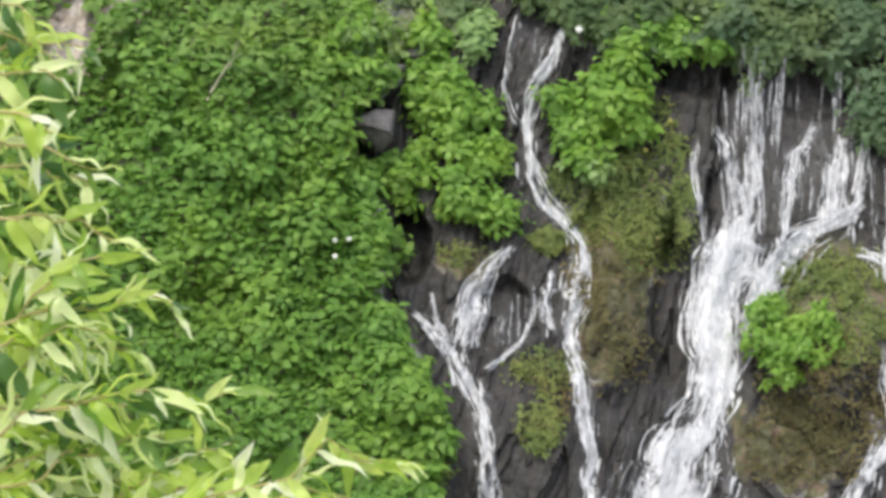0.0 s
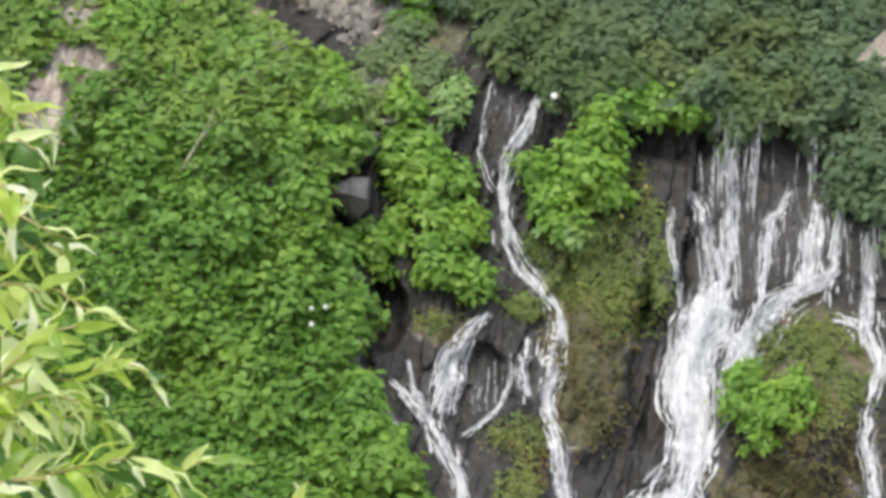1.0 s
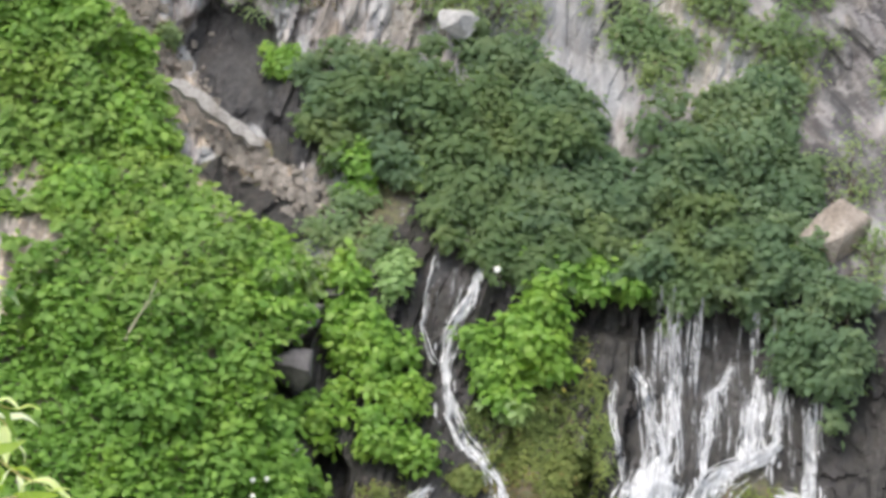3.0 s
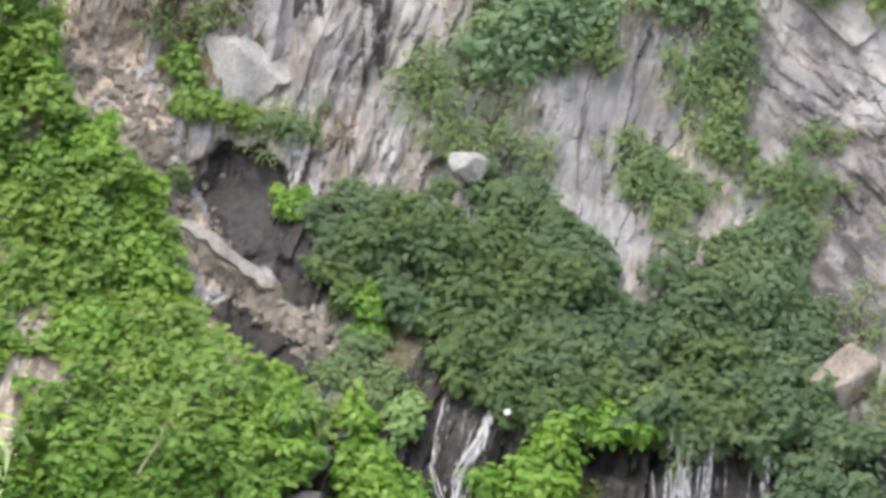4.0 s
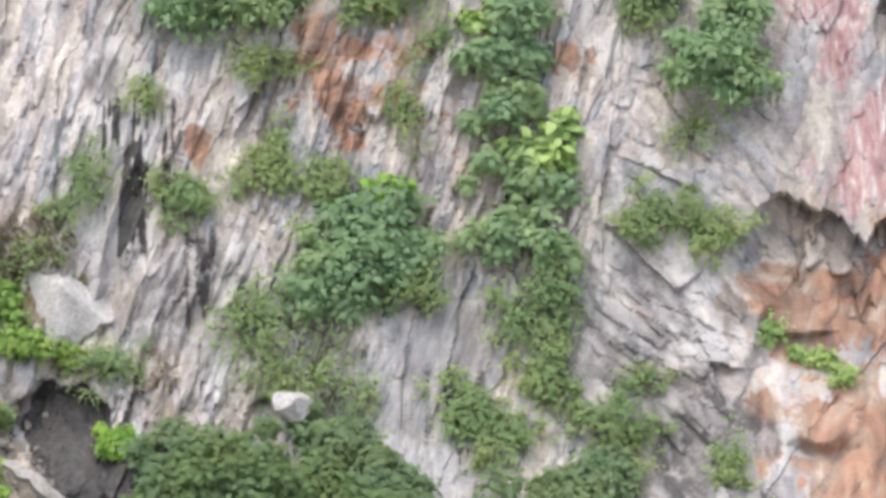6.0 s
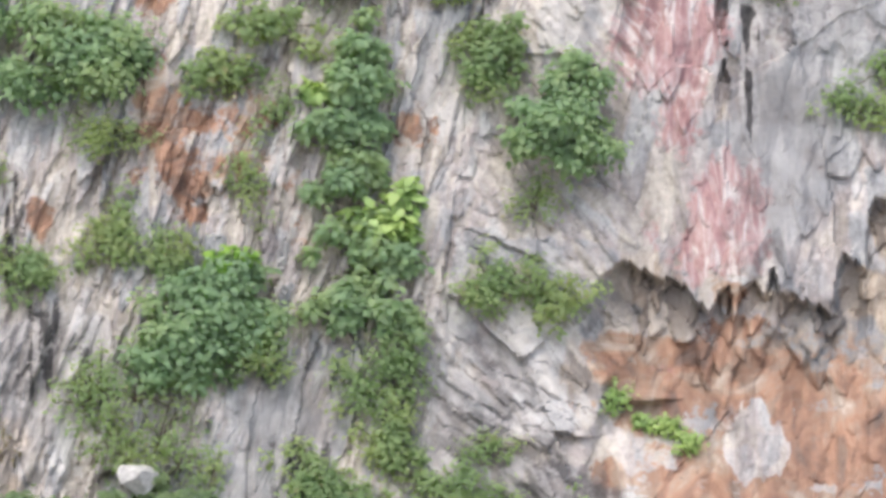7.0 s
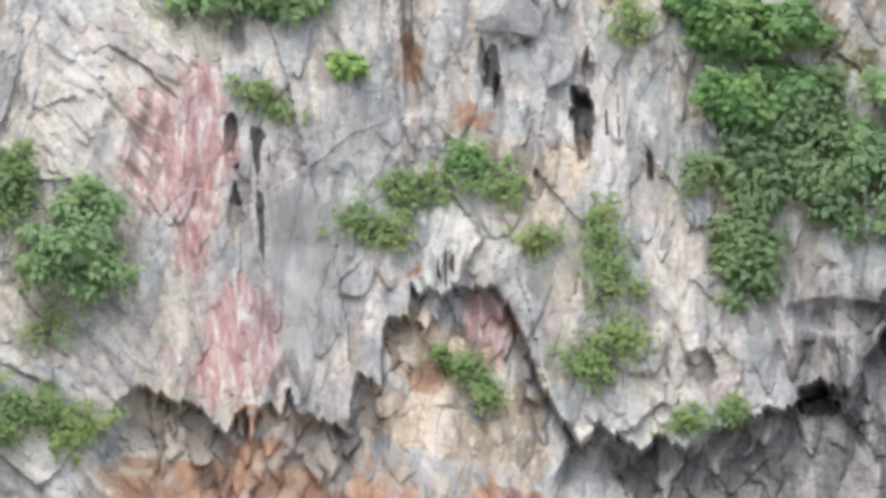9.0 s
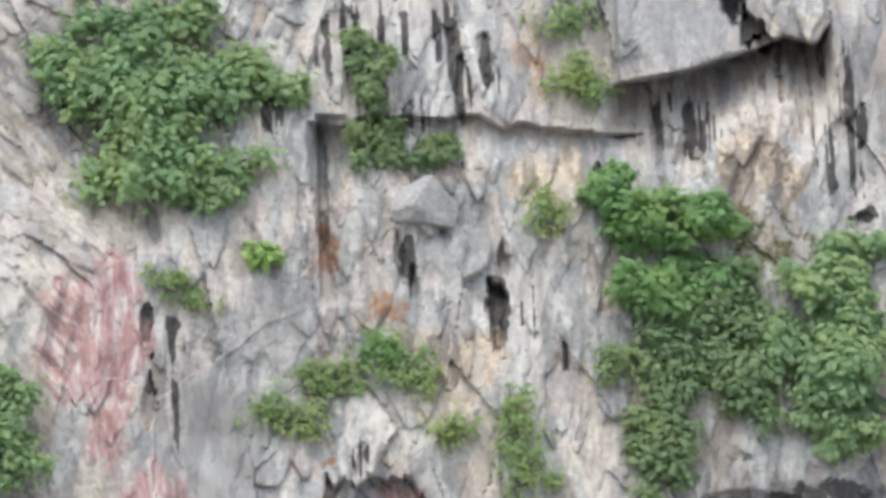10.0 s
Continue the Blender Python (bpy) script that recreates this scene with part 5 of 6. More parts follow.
for a, b, ra, rb, n in ((2.85, 10.55, 0.95, 0.8, 4200), (3.35, 9.75, 0.7, 0.55, 2000), (1.60, 9.66, 0.35, 0.24, 700), (1.50, 6.46, 0.36, 0.42, 900), (0.15, 9.4, 0.5, 0.32, 1100), (6.75, 9.05, 0.8, 0.6, 2300), (7.3, 8.4, 0.7, 0.7, 1500), (1.48, 7.31, 0.5, 0.35, 500), (3.45, 11.6, 0.55, 0.6, 1200), (-0.2, 5.6, 0.3, 0.3, 300)):
    moss_mat(a, b, ra, rb, n, MOSS_LEAF, GREEN_MAT)
for a, b, ra, rb, n in ((2.75, 9.2, 0.8, 0.6, 1500), (2.95, 8.1, 0.55, 0.9, 900), (0.35, 9.1, 0.35, 0.25, 500), (6.9, 7.3, 1.0, 1.1, 1700), (6.3, 6.2, 1.0, 0.7, 1100), (1.7, 7.0, 0.5, 0.5, 300)):
    moss_mat(a, b, ra, rb, n, BROWN_MOSS, RUST_MAT)
for a, b, ra, rb, n in ((1.60, 9.66, 0.3, 0.22, 300), (3.39, 9.78, 0.3, 0.28, 250), (2.6, 10.9, 0.45, 0.3, 350), (6.63, 9.15, 0.4, 0.3, 300)):
    shrub("moss_cushion", a, b, ra, rb, "olive-green mossy cushion on wet brown rock", "moss", MOSS_LEAF, int(n * 3.2), 0.085, 26, thick=0.25, fuzz=2.0, group="moss cushions")

G2 = "trees on the ledge"
for a, b, ra, rb, n in ((-0.68, 16.34, 1.0, 0.8, 1300), (1.04, 16.40, 1.2, 1.0, 1700), (1.30, 14.76, 0.8, 0.7, 1100), (2.48, 15.93, 1.1, 0.9, 1700), (3.23, 14.72, 1.0, 0.7, 1200), (4.44, 14.76, 1.1, 0.7, 1400), (2.97, 16.57, 0.5, 0.8, 800), (5.93, 16.4, 0.4, 0.45, 400), (5.54, 15.52, 1.1, 1.0, 1600), (6.65, 16.17, 1.0, 0.9, 1400), (6.08, 14.20, 1.1, 0.8, 1500), (4.77, 13.75, 1.0, 0.6, 1200), (6.90, 13.82, 0.8, 0.7, 1000), (7.48, 15.17, 0.6, 1.0, 1000), (6.82, 13.10, 0.7, 0.5, 800), (2.65, 13.58, 0.9, 0.5, 900), (2.00, 15.10, 0.9, 0.8, 1100), (3.75, 14.02, 0.9, 0.7, 1100), (2.23, 13.98, 0.8, 0.6, 900), (5.60, 13.37, 0.8, 0.6, 900), (0.15, 15.65, 0.7, 0.7, 800), (7.62, 13.64, 0.5, 0.7, 600)):
    shrub("tree", a, b, ra, rb, "small broad-leaved tree with a dense dark green crown on the ledge", "tree", (DARK_LEAF, LEDGE_LEAF)[n // 100 % 2], int(n * 1.9), 0.17, 24, thick=0.9, group=G2)
for a, b, ra, rb, n in ((-0.72, 16.88, 0.95, 0.75, 1600), (0.82, 16.62, 0.9, 0.8, 1300), (2.02, 17.39, 0.9, 0.6, 1100), (3.28, 16.29, 0.8, 0.6, 1000), (3.91, 15.39, 0.8, 0.5, 900), (2.86, 16.69, 0.6, 0.5, 700)):
    shrub("tree", a, b, ra, rb, "dark green spreading tree at the foot of the cliff", "tree", DARK_LEAF, int(n * 1.9), 0.16, 24, thick=0.9, group=G2)
for a, b, ra, rb, n in ((6.88, 14.56, 0.6, 0.5, 700), (6.54, 16.0, 1.0, 1.0, 1500), (8.23, 13.18, 0.8, 0.5, 900), (7.0, 17.0, 0.55, 0.5, 450)):
    shrub("tree", a, b, ra, rb, "dull green tree against the grey rock", "tree", SHADE_LEAF, int(n * 1.8), 0.15, 24, thick=0.8, group=G2)
shrub("tree", 8.06, 12.12, 0.9, 1.2, "dark green tree hanging over the waterfall", "tree", DARK_LEAF, 3200, 0.17, 22, thick=0.9, group=G2)
shrub("bush", -1.87, 17.15, 0.34, 0.42, "round bright green bush by the dark hollow", BUSH, BRIGHT_LEAF, 900, 0.12, 9, group=G1)
shrub("bush", -3.85, 17.58, 0.24, 0.24, "small round grey-green bush on the earth track", BUSH, OLIVE_LEAF, 500, 0.09, 7, group=G1)
shrub("bush", -0.46, 15.34, 0.5, 0.5, "light green bush below the trees", BUSH, BRIGHT_LEAF, 900, 0.16, 12, group=G1)
for a, b, ra, rb, n in ((-3.6, 18.98, 0.65, 0.4, 600), (-2.75, 18.7, 0.4, 0.3, 300), (-3.88, 19.68, 0.4, 0.4, 350)):
    shrub("bush", a, b, ra, rb, "straggling green bush at the edge of the hollow", BUSH, UPPER_LEAF, int(n * 1.5), 0.13, 12, group=G1)
for a, b, ra, rb, n in ((-6.64, 19.48, 0.7, 0.9, 1200), (-5.55, 18.06, 0.6, 0.5, 800), (-6.56, 17.72, 0.8, 0.6, 900), (-4.60, 17.16, 0.4, 0.5, 500), (-4.97, 16.22, 0.5, 0.5, 500), (-5.51, 14.76, 0.6, 0.5, 600), (-3.67, 14.21, 0.5, 0.4, 500), (-1.69, 12.90, 0.45, 0.45, 500), (-0.37, 12.69, 0.5, 0.4, 500), (-2.40, 12.82, 0.6, 0.4, 600)):
    shrub("bush", a, b, ra, rb, "lush green bush rising above the ground cover", BUSH, BRIGHT_LEAF if n < 850 else COVER_LEAF, int(n * 1.6), 0.17, 14, group="bushes on the slope")
for a, b, ra, rb, n in ((-0.83, 14.20, 0.6, 0.5, 800), (-1.31, 13.47, 0.5, 0.4, 500), (-0.10, 13.82, 0.5, 0.4, 500), (-0.54, 14.62, 0.4, 0.3, 400), (-2.13, 13.75, 0.4, 0.25, 300)):
    shrub("bush", a, b, ra, rb, "sparse olive-green weeds on dark soil", BUSH, OLIVE_LEAF, n, 0.12, 10, group=G1)

G3 = "bushes on the cliff"
for a, b, ra, rb, n in ((1.83, 20.40, 1.0, 0.75, 1300), (3.05, 20.86, 0.7, 0.5, 700), (2.40, 20.79, 1.2, 0.85, 1900), (2.89, 21.65, 0.7, 0.55, 800), (-0.3, 25.93, 1.3, 1.05, 2700), (-1.81, 26.70, 0.9, 0.8, 900)):
    shrub("cliff_tree", a, b, ra, rb, "dark green tree rooted in the cliff face", "tree", CLIFF_LEAF, int(n * 2.0), 0.16, 28, fuzz=1.6, group=G3)
for a, b, ra, rb, n in ((5.18, 25.68, 0.75, 0.9, 1300), (5.00, 24.49, 0.85, 0.6, 1100), (4.91, 23.63, 0.6, 0.5, 700), (5.35, 22.27, 0.95, 0.7, 1400), (5.27, 21.21, 0.9, 0.6, 1100)):
    shrub("creeper", a, b, ra, rb, "mid-green creeper hanging in a column down the cliff", "creeper", CLIFF_LEAF, int(n * 1.7), 0.18, 20, thick=0.5, group=G3)
shrub("creeper", 5.70, 22.86, 0.9, 0.5, "bright yellow-green large-leaved creeper on the cliff", "creeper", LIME_LEAF, 520, 0.26, 16, thick=0.8, group=G3)
shrub("creeper", 4.41, 25.24, 0.45, 0.22, "bright yellow-green large-leaved creeper on the cliff", "creeper", LIME_LEAF, 200, 0.24, 8, thick=0.8, group=G3)
shrub("creeper", 2.78, 22.07, 0.45, 0.3, "light green creeper leaves on top of a dark bush", "creeper", BRIGHT_LEAF, 260, 0.2, 8, thick=1.0, group=G3)
shrub("cliff_tree", 9.00, 24.85, 1.05, 1.1, "dense dark green rounded tree on the cliff", "tree", CLIFF_LEAF, 4200, 0.17, 30, thick=0.9, group=G3)
for a, b, ra, rb, n in ((7.37, 25.76, 0.45, 0.6, 500), (7.74, 21.82, 0.6, 0.5, 600), (8.89, 21.49, 0.45, 0.45, 450), (5.72, 19.54, 0.55, 0.9, 900), (5.73, 18.71, 0.5, 0.5, 400), (6.98, 17.92, 0.9, 0.5, 500), (5.04, 17.54, 0.6, 0.5, 500), (2.06, 18.38, 0.55, 0.6, 140), (0.81, 18.96, 0.6, 0.5, 120), (0.60, 22.42, 0.5, 0.5, 550), (-0.81, 21.73, 0.45, 0.4, 400), (1.74, 22.14, 0.5, 0.45, 450), (0.29, 19.36, 0.5, 0.5, 90), (4.42, 18.04, 0.6, 0.5, 400), (3.34, 20.30, 0.5, 0.6, 400), (9.99, 15.57, 0.6, 0.7, 500), (9.25, 17.30, 0.4, 0.5, 250), (0.58, 19.81, 0.6, 0.6, 200)):
    shrub("cliff_bush", a, b, ra * 1.25, rb * 1.2, "scrubby green bush clinging to grey rock", BUSH, OLIVE_LEAF, int(n * 2.6), 0.105, 30, thick=0.5, fuzz=2.0, group=G3)
for a, b, ra, rb, n in ((-2.57, 22.09, 0.4, 0.5, 400), (3.15, 23.57, 0.35, 0.6, 350), (2.79, 25.37, 0.5, 0.3, 260), (3.64, 24.87, 0.4, 0.4, 250), (-1.70, 23.61, 0.4, 0.35, 250), (8.45, 23.33, 0.5, 0.35, 260), (-2.13, 18.66, 0.6, 0.5, 450), (7.58, 18.66, 0.5, 0.3, 300), (1.20, 19.70, 0.9, 0.7, 130), (1.63, 18.89, 0.8, 0.6, 120), (6.01, 20.28, 0.5, 0.5, 250), (8.40, 15.29, 0.5, 0.8, 330), (8.83, 13.86, 0.4, 0.5, 250), (7.55, 17.12, 0.4, 0.5, 200), (4.98, 17.59, 0.5, 0.5, 350), (2.63, 17.62, 0.3, 0.7, 300), (1.07, 18.39, 0.5, 0.6, 400), (0.46, 24.38, 0.75, 0.4, 600), (-4.3, 20.35, 0.4, 0.3, 110), (-3.45, 20.6, 0.4, 0.35, 160), (-2.01, 18.6, 0.4, 0.3, 200), (-0.79, 21.68, 0.4, 0.4, 300), (-2.94, 21.39, 0.4, 0.35, 260)):
    shrub("cliff_bush", a, b, ra * 1.25, rb * 1.2, "thin dry scrub on the rock face", BUSH, OLIVE_LEAF, int(n * 1.9), 0.085, 34, fuzz=2.6, thick=0.4, group=G3)
for a, b, ra, rb, n in ((10.88, 19.19, 0.32, 0.2, 260), (11.29, 18.89, 0.28, 0.2, 220), (9.94, 19.58, 0.35, 0.25, 200), (10.46, 19.28, 0.25, 0.15, 160)):
    shrub("ledge_plant", a, b, ra, rb, "strip of fresh green plants on a rusty ledge", "plant", LIME_LEAF, int(n * 1.3), 0.11, 12, thick=0.5, fuzz=2.0, group=G3)

for a, b, ra, rb, n in ((3.49, 26.55, 0.8, 0.5, 450), (2.56, 25.67, 0.5, 0.4, 300), (6.84, 27.65, 0.75, 0.5, 700), (7.78, 26.25, 0.45, 0.65, 650), (4.76, 28.15, 1.1, 0.9, 1700)):
    shrub("cliff_bush", a, b, ra * 1.25, rb * 1.2, "green bush growing from a crack in the cliff", BUSH, CLIFF_LEAF if n > 1000 else OLIVE_LEAF, int(n * 1.6), 0.15, 18, thick=0.6, group=G3)
for a, b, ra, rb, n in ((12.15, 31.49, 1.6, 0.9, 2500), (12.24, 30.27, 1.5, 0.85, 2400), (11.85, 32.84, 1.5, 0.7, 1600), (13.89, 31.99, 0.9, 0.55, 900), (10.56, 31.90, 0.6, 0.9, 700), (12.98, 29.73, 0.8, 0.5, 700)):
    shrub("cliff_tree", a, b, ra, rb, "broad green tree overhanging the cliff face", "tree", CLIFF_LEAF, int(n * 1.8), 0.19, 36, fuzz=2.2, thick=0.9, group=G3)
for a, b, ra, rb, n in ((16.23, 32.17, 0.5, 0.85, 1100), (16.40, 30.65, 0.75, 0.6, 1200), (17.43, 30.56, 0.7, 0.3, 600)):
    shrub("creeper", a, b, ra, rb, "dark green creeper hanging down a crack", "creeper", SHADE_LEAF, int(n * 1.6), 0.14, 16, thick=0.5, group=G3)
for a, b, ra, rb, n in ((21.34, 29.59, 1.0, 0.7, 1600), (22.55, 29.39, 0.85, 0.65, 1300), (21.71, 27.91, 1.05, 0.85, 2000)):
    shrub("cliff_tree", a, b, ra, rb, "light green feathery tree on the cliff", "tree", FEATHER_LEAF, int(n * 1.6), 0.2, 22, thick=0.9, group=G3)
for a, b, ra, rb, n in ((25.26, 28.09, 1.1, 0.9, 1800), (25.17, 26.41, 1.2, 1.0, 2300), (24.08, 26.84, 0.8, 0.7, 1000), (25.33, 25.31, 1.0, 0.6, 1200)):
    shrub("cliff_tree", a, b, ra, rb, "dark green tree with layered foliage on the cliff", "tree", CLIFF_LEAF, int(n * 1.8), 0.2, 22, thick=0.9, group=G3)
for a, b, ra, rb, n in ((21.98, 26.69, 1.2, 0.8, 1400), (21.57, 25.03, 0.6, 1.1, 1100), (23.02, 27.60, 0.9, 0.9, 1100), (23.28, 26.27, 0.9, 0.8, 1000), (21.9, 25.9, 0.6, 0.6, 500)):
    shrub("creeper", a, b, ra, rb, "dull green creeper trailing below a tree", "creeper", SHADE_LEAF, int(n * 2.0), 0.16, 26, thick=0.4, fuzz=1.8, group=G3)
shrub("cliff_plant", 14.07, 28.46, 0.45, 0.24, "single bright yellow-green plant on bare grey rock", "plant", LIME_LEAF, 130, 0.26, 7, thick=0.9, group=G3)
for a, b, ra, rb, n in ((16.44, 26.54, 0.4, 0.4, 420), (16.90, 26.06, 0.4, 0.35, 350), (14.98, 26.03, 0.4, 0.35, 300), (14.80, 25.26, 0.35, 0.45, 300), (14.11, 25.42, 0.4, 0.3, 200), (15.67, 26.15, 0.4, 0.4, 280), (18.87, 25.21, 0.4, 0.6, 500), (18.94, 24.23, 0.5, 0.5, 400), (17.57, 25.14, 0.45, 0.3, 260), (20.34, 31.94, 0.6, 0.5, 600), (12.30, 27.84, 0.4, 0.25, 220), (19.46, 29.38, 0.5, 0.4, 300), (20.17, 33.31, 0.5, 0.4, 300), (20.28, 21.67, 0.35, 0.3, 260), (21.20, 21.84, 0.35, 0.25, 220), (18.49, 22.85, 0.6, 0.5, 450), (16.14, 22.61, 0.35, 0.35, 300), (16.55, 22.08, 0.35, 0.4, 250), (12.75, 27.54, 0.35, 0.25, 160), (19.15, 23.18, 0.5, 0.4, 300)):
    shrub("cliff_plant", a, b, ra * 1.25, rb * 1.2, "tuft of green plants rooted in the rock face", "plant", OLIVE_LEAF if n != 420 else FEATHER_LEAF, int(n * 1.2), 0.125, 18, thick=0.45, fuzz=2.0, group=G3)


# ---- loose rocks ----
def boulder(name, a, b, ra, rb, label, mat, seed, category="rock", out=0.0, turn=None):
    """A broken block: a rounded lump cut by flat faces."""
    r = np.random.default_rng(seed)
    bm = bmesh.new()
    bmesh.ops.create_icosphere(bm, subdivisions=4, radius=1.0)
    cuts = unit(np.concatenate([r.normal(0, 1, (10, 3)), np.array([(0.65, -0.7, 0.35), (-0.55, -0.8, 0.25), (0.1, -0.75, -0.6), (-0.1, -0.5, 0.85)]) + r.normal(0, 0.25, (4, 3))]))
    dist = np.concatenate([r.uniform(0.42, 0.75, 10), r.uniform(0.36, 0.5, 4)])
    for v in bm.verts:
        p = np.array(v.co)
        for c, k in zip(cuts, dist):
            over = p @ c - k
            if over > 0:
                p = p - c * over
        p = p * (1 + 0.04 * noise.noise(Vector(p * 7 + seed)))
        v.co = p * np.array([ra, 0.8 * min(ra, rb) + 0.1, rb]) * 1.5
    me = bpy.data.meshes.new(name)
    bm.to_mesh(me)
    bm.free()
    me.materials.append(mat)
    ob = new(name, me)
    d = float(depth(np.array([a]), np.array([b]))[0]) - out
    ob.matrix_world = Matrix.Translation(Vector(place(a, b, d).tolist())) @ pose(0, 0, 0, 0, r.uniform(-25, 25) if turn is None else turn, 0)
    return tagged(ob, label, category, "loose rocks")


boulder("boulder", -1.51, 11.66, 0.4, 0.34, "dark grey angular boulder among green leaves", DARK_STONE, 3, out=0.45)
boulder("boulder", -2.91, 19.71, 0.85, 1.1, "large pale grey angular block above the hollow", PALE_STONE, 6, out=-0.15)
boulder("boulder", 1.29, 17.96, 0.27, 0.3, "white limestone block at the foot of the cliff", PALE_STONE, 9, out=0.5)
boulder("boulder", 17.11, 29.47, 0.55, 0.5, "grey block wedged below the creeper", GREY_STONE, 31, out=-0.05)
boulder("boulder", 8.08, 14.12, 0.34, 0.95, "tan rock slab leaning beside the trees", TAN_STONE, 33, out=0.35, turn=42)
boulder("boulder", -0.66, 12.94, 0.3, 0.2, "dark rock between bushes", DARK_STONE, 14, out=0.1)
for k, (a, b, s) in enumerate(((-3.75, 16.98, 0.09), (-4.32, 17.85, 0.07), (-2.69, 15.22, 0.1), (-2.28, 15.18, 0.09), (-1.76, 14.84, 0.11), (-1.20, 14.80, 0.09), (-1.09, 14.50, 0.1), (-1.98, 15.29, 0.08), (-1.52, 15.10, 0.09), (-3.33, 15.86, 0.08), (-2.90, 15.47, 0.08), (-2.43, 14.97, 0.07), (-6.11, 18.53, 0.09), (-4.75, 18.30, 0.09), (-5.19, 19.01, 0.12), (-4.46, 18.83, 0.1), (-5.72, 19.51, 0.12), (-7.06, 13.16, 0.12), (-7.23, 13.46, 0.1), (-5.77, 13.80, 0.08), (-6.95, 15.42, 0.08))):
    boulder("stone", a, b, s * 1.2, s, "loose brown-grey stone on the earth track", SCREE_STONE if k % 3 else TAN_STONE, 20 + k, "stone", out=0.05)



def rubble():
    """Countless small stones along the earth track and in the gully."""
    r = np.random.default_rng(21)
    path = np.array([(-5.95, 20.13), (-4.87, 18.81), (-4.10, 17.39), (-3.12, 15.87), (-1.77, 14.99), (-1.14, 14.50)])
    spread = np.interp(np.linspace(0, 1, 6), [0, 0.3, 0.6, 1], [0.5, 0.35, 0.16, 0.3])
    n = 900
    t = r.uniform(0, 5, n)
    a = np.interp(t, range(6), path[:, 0]) + r.normal(0, 1, n) * np.interp(t, range(6), spread)
    b = np.interp(t, range(6), path[:, 1]) + r.normal(0, 1, n) * np.interp(t, range(6), spread) * 0.6
    keep = slope_amount(a, b) < 0.5
    a, b = a[keep], b[keep]
    n = len(a)
    at = place(a, b, depth(a, b) - 0.02)
    cube = np.array([(x, y, z) for x in (-1, 1) for y in (-1, 1) for z in (-1, 1)], float)
    size = r.uniform(0.02, 0.075, n) * np.where(r.uniform(0, 1, n) < 0.1, 1.7, 1)
    verts = (at[:, None] + cube[None] * size[:, None, None] * r.uniform(0.45, 1.2, (n, 8, 3))).reshape(-1, 3)
    faces = (np.arange(n)[:, None, None] * 8 + np.array([(0, 1, 3, 2), (4, 6, 7, 5), (0, 4, 5, 1), (2, 3, 7, 6), (0, 2, 6, 4), (1, 5, 7, 3)])[None]).reshape(-1, 4)
    return tagged(mesh_object("rubble", verts, faces, SCREE_STONE, shade=False), "scattered small brown-grey stones on the earth track", "rubble", kind="stuff")


rubble()

PETAL, pn, pl, pb = material("white_petal")
pb.inputs["Base Color"].default_value, pb.inputs["Roughness"].default_value = (0.62, 0.64, 0.58, 1), 0.6
YELLOW, pn, pl, pb = material("yellow_petal")
pb.inputs["Base Color"].default_value, pb.inputs["Roughness"].default_value = (0.5, 0.46, 0.07, 1), 0.6


def flower(a, b, size, mat, label, out):
    """A blossom of five cupped petals on a short stem."""
    foot = on_rock(a, b)[0]
    top = place(a, b, float(depth(np.array([a]), np.array([b]))[0]) - out)
    base = empty("flower", foot)
    mesh_object("stem", *tube_arrays(bend(foot, top, 0.04, 5, 1), np.full(5, 0.008), 5), TWIG, base)
    ang = np.arange(5) * 2 * np.pi / 5
    out_way = np.stack([np.cos(ang), np.full(5, -0.5), np.sin(ang)], 1)
    for w in out_way:
        v, f = leaf_arrays(top[None], np.array([[0, -1.0, 0.4]]) + w[None] * 0.3, w[None], np.array([size]), np.array([size * 0.8]), 0.1)
        mesh_object("petal", v, f, mat, base)
    return tagged(base, label, "flower", "flowers on the slope")


for a, b in ((-2.15, 9.58), (-1.90, 9.61), (-2.14, 9.29)):
    flower(a, b, 0.055, PETAL, "small white flower among the green ground cover", 0.75)
flower(2.11, 13.49, 0.08, PETAL, "white blossom at the head of the cascade", 0.8)
for a, b in ((3.79, 11.88), (3.36, 11.34)):
    flower(a, b, 0.038, YELLOW, "small yellow flower on the mossy rock", 0.35)


def dead_branch(p, q, label):
    a, b = np.linspace(p[0], q[0], 9), np.linspace(p[1], q[1], 9)
    line = place(a, b, depth(a, b).min() - 0.75)
    line[:, 0] += 0.03 * np.sin(np.linspace(0, 5, 9))
    base = empty("dead_branch", line[-1])
    mesh_object("stem", *tube_arrays(line, np.linspace(0.012, 0.03, 9), 6), PALE_STONE_BARK, base)
    mesh_object("side_twig", *tube_arrays(bend(line[4], line[4] + np.array([0.28, -0.05, 0.3]), 0.02, 5, 6), np.linspace(0.014, 0.006, 5), 5), PALE_STONE_BARK, base)
    return tagged(base, label, "branch")


PALE_STONE_BARK = bark_material("bleached_wood", (0.2, 0.22, 0.12), (0.34, 0.34, 0.22))
dead_branch(*((-3.98, 13.12), (-4.48, 12.02)), "thin bleached dead branch lying over green leaves")

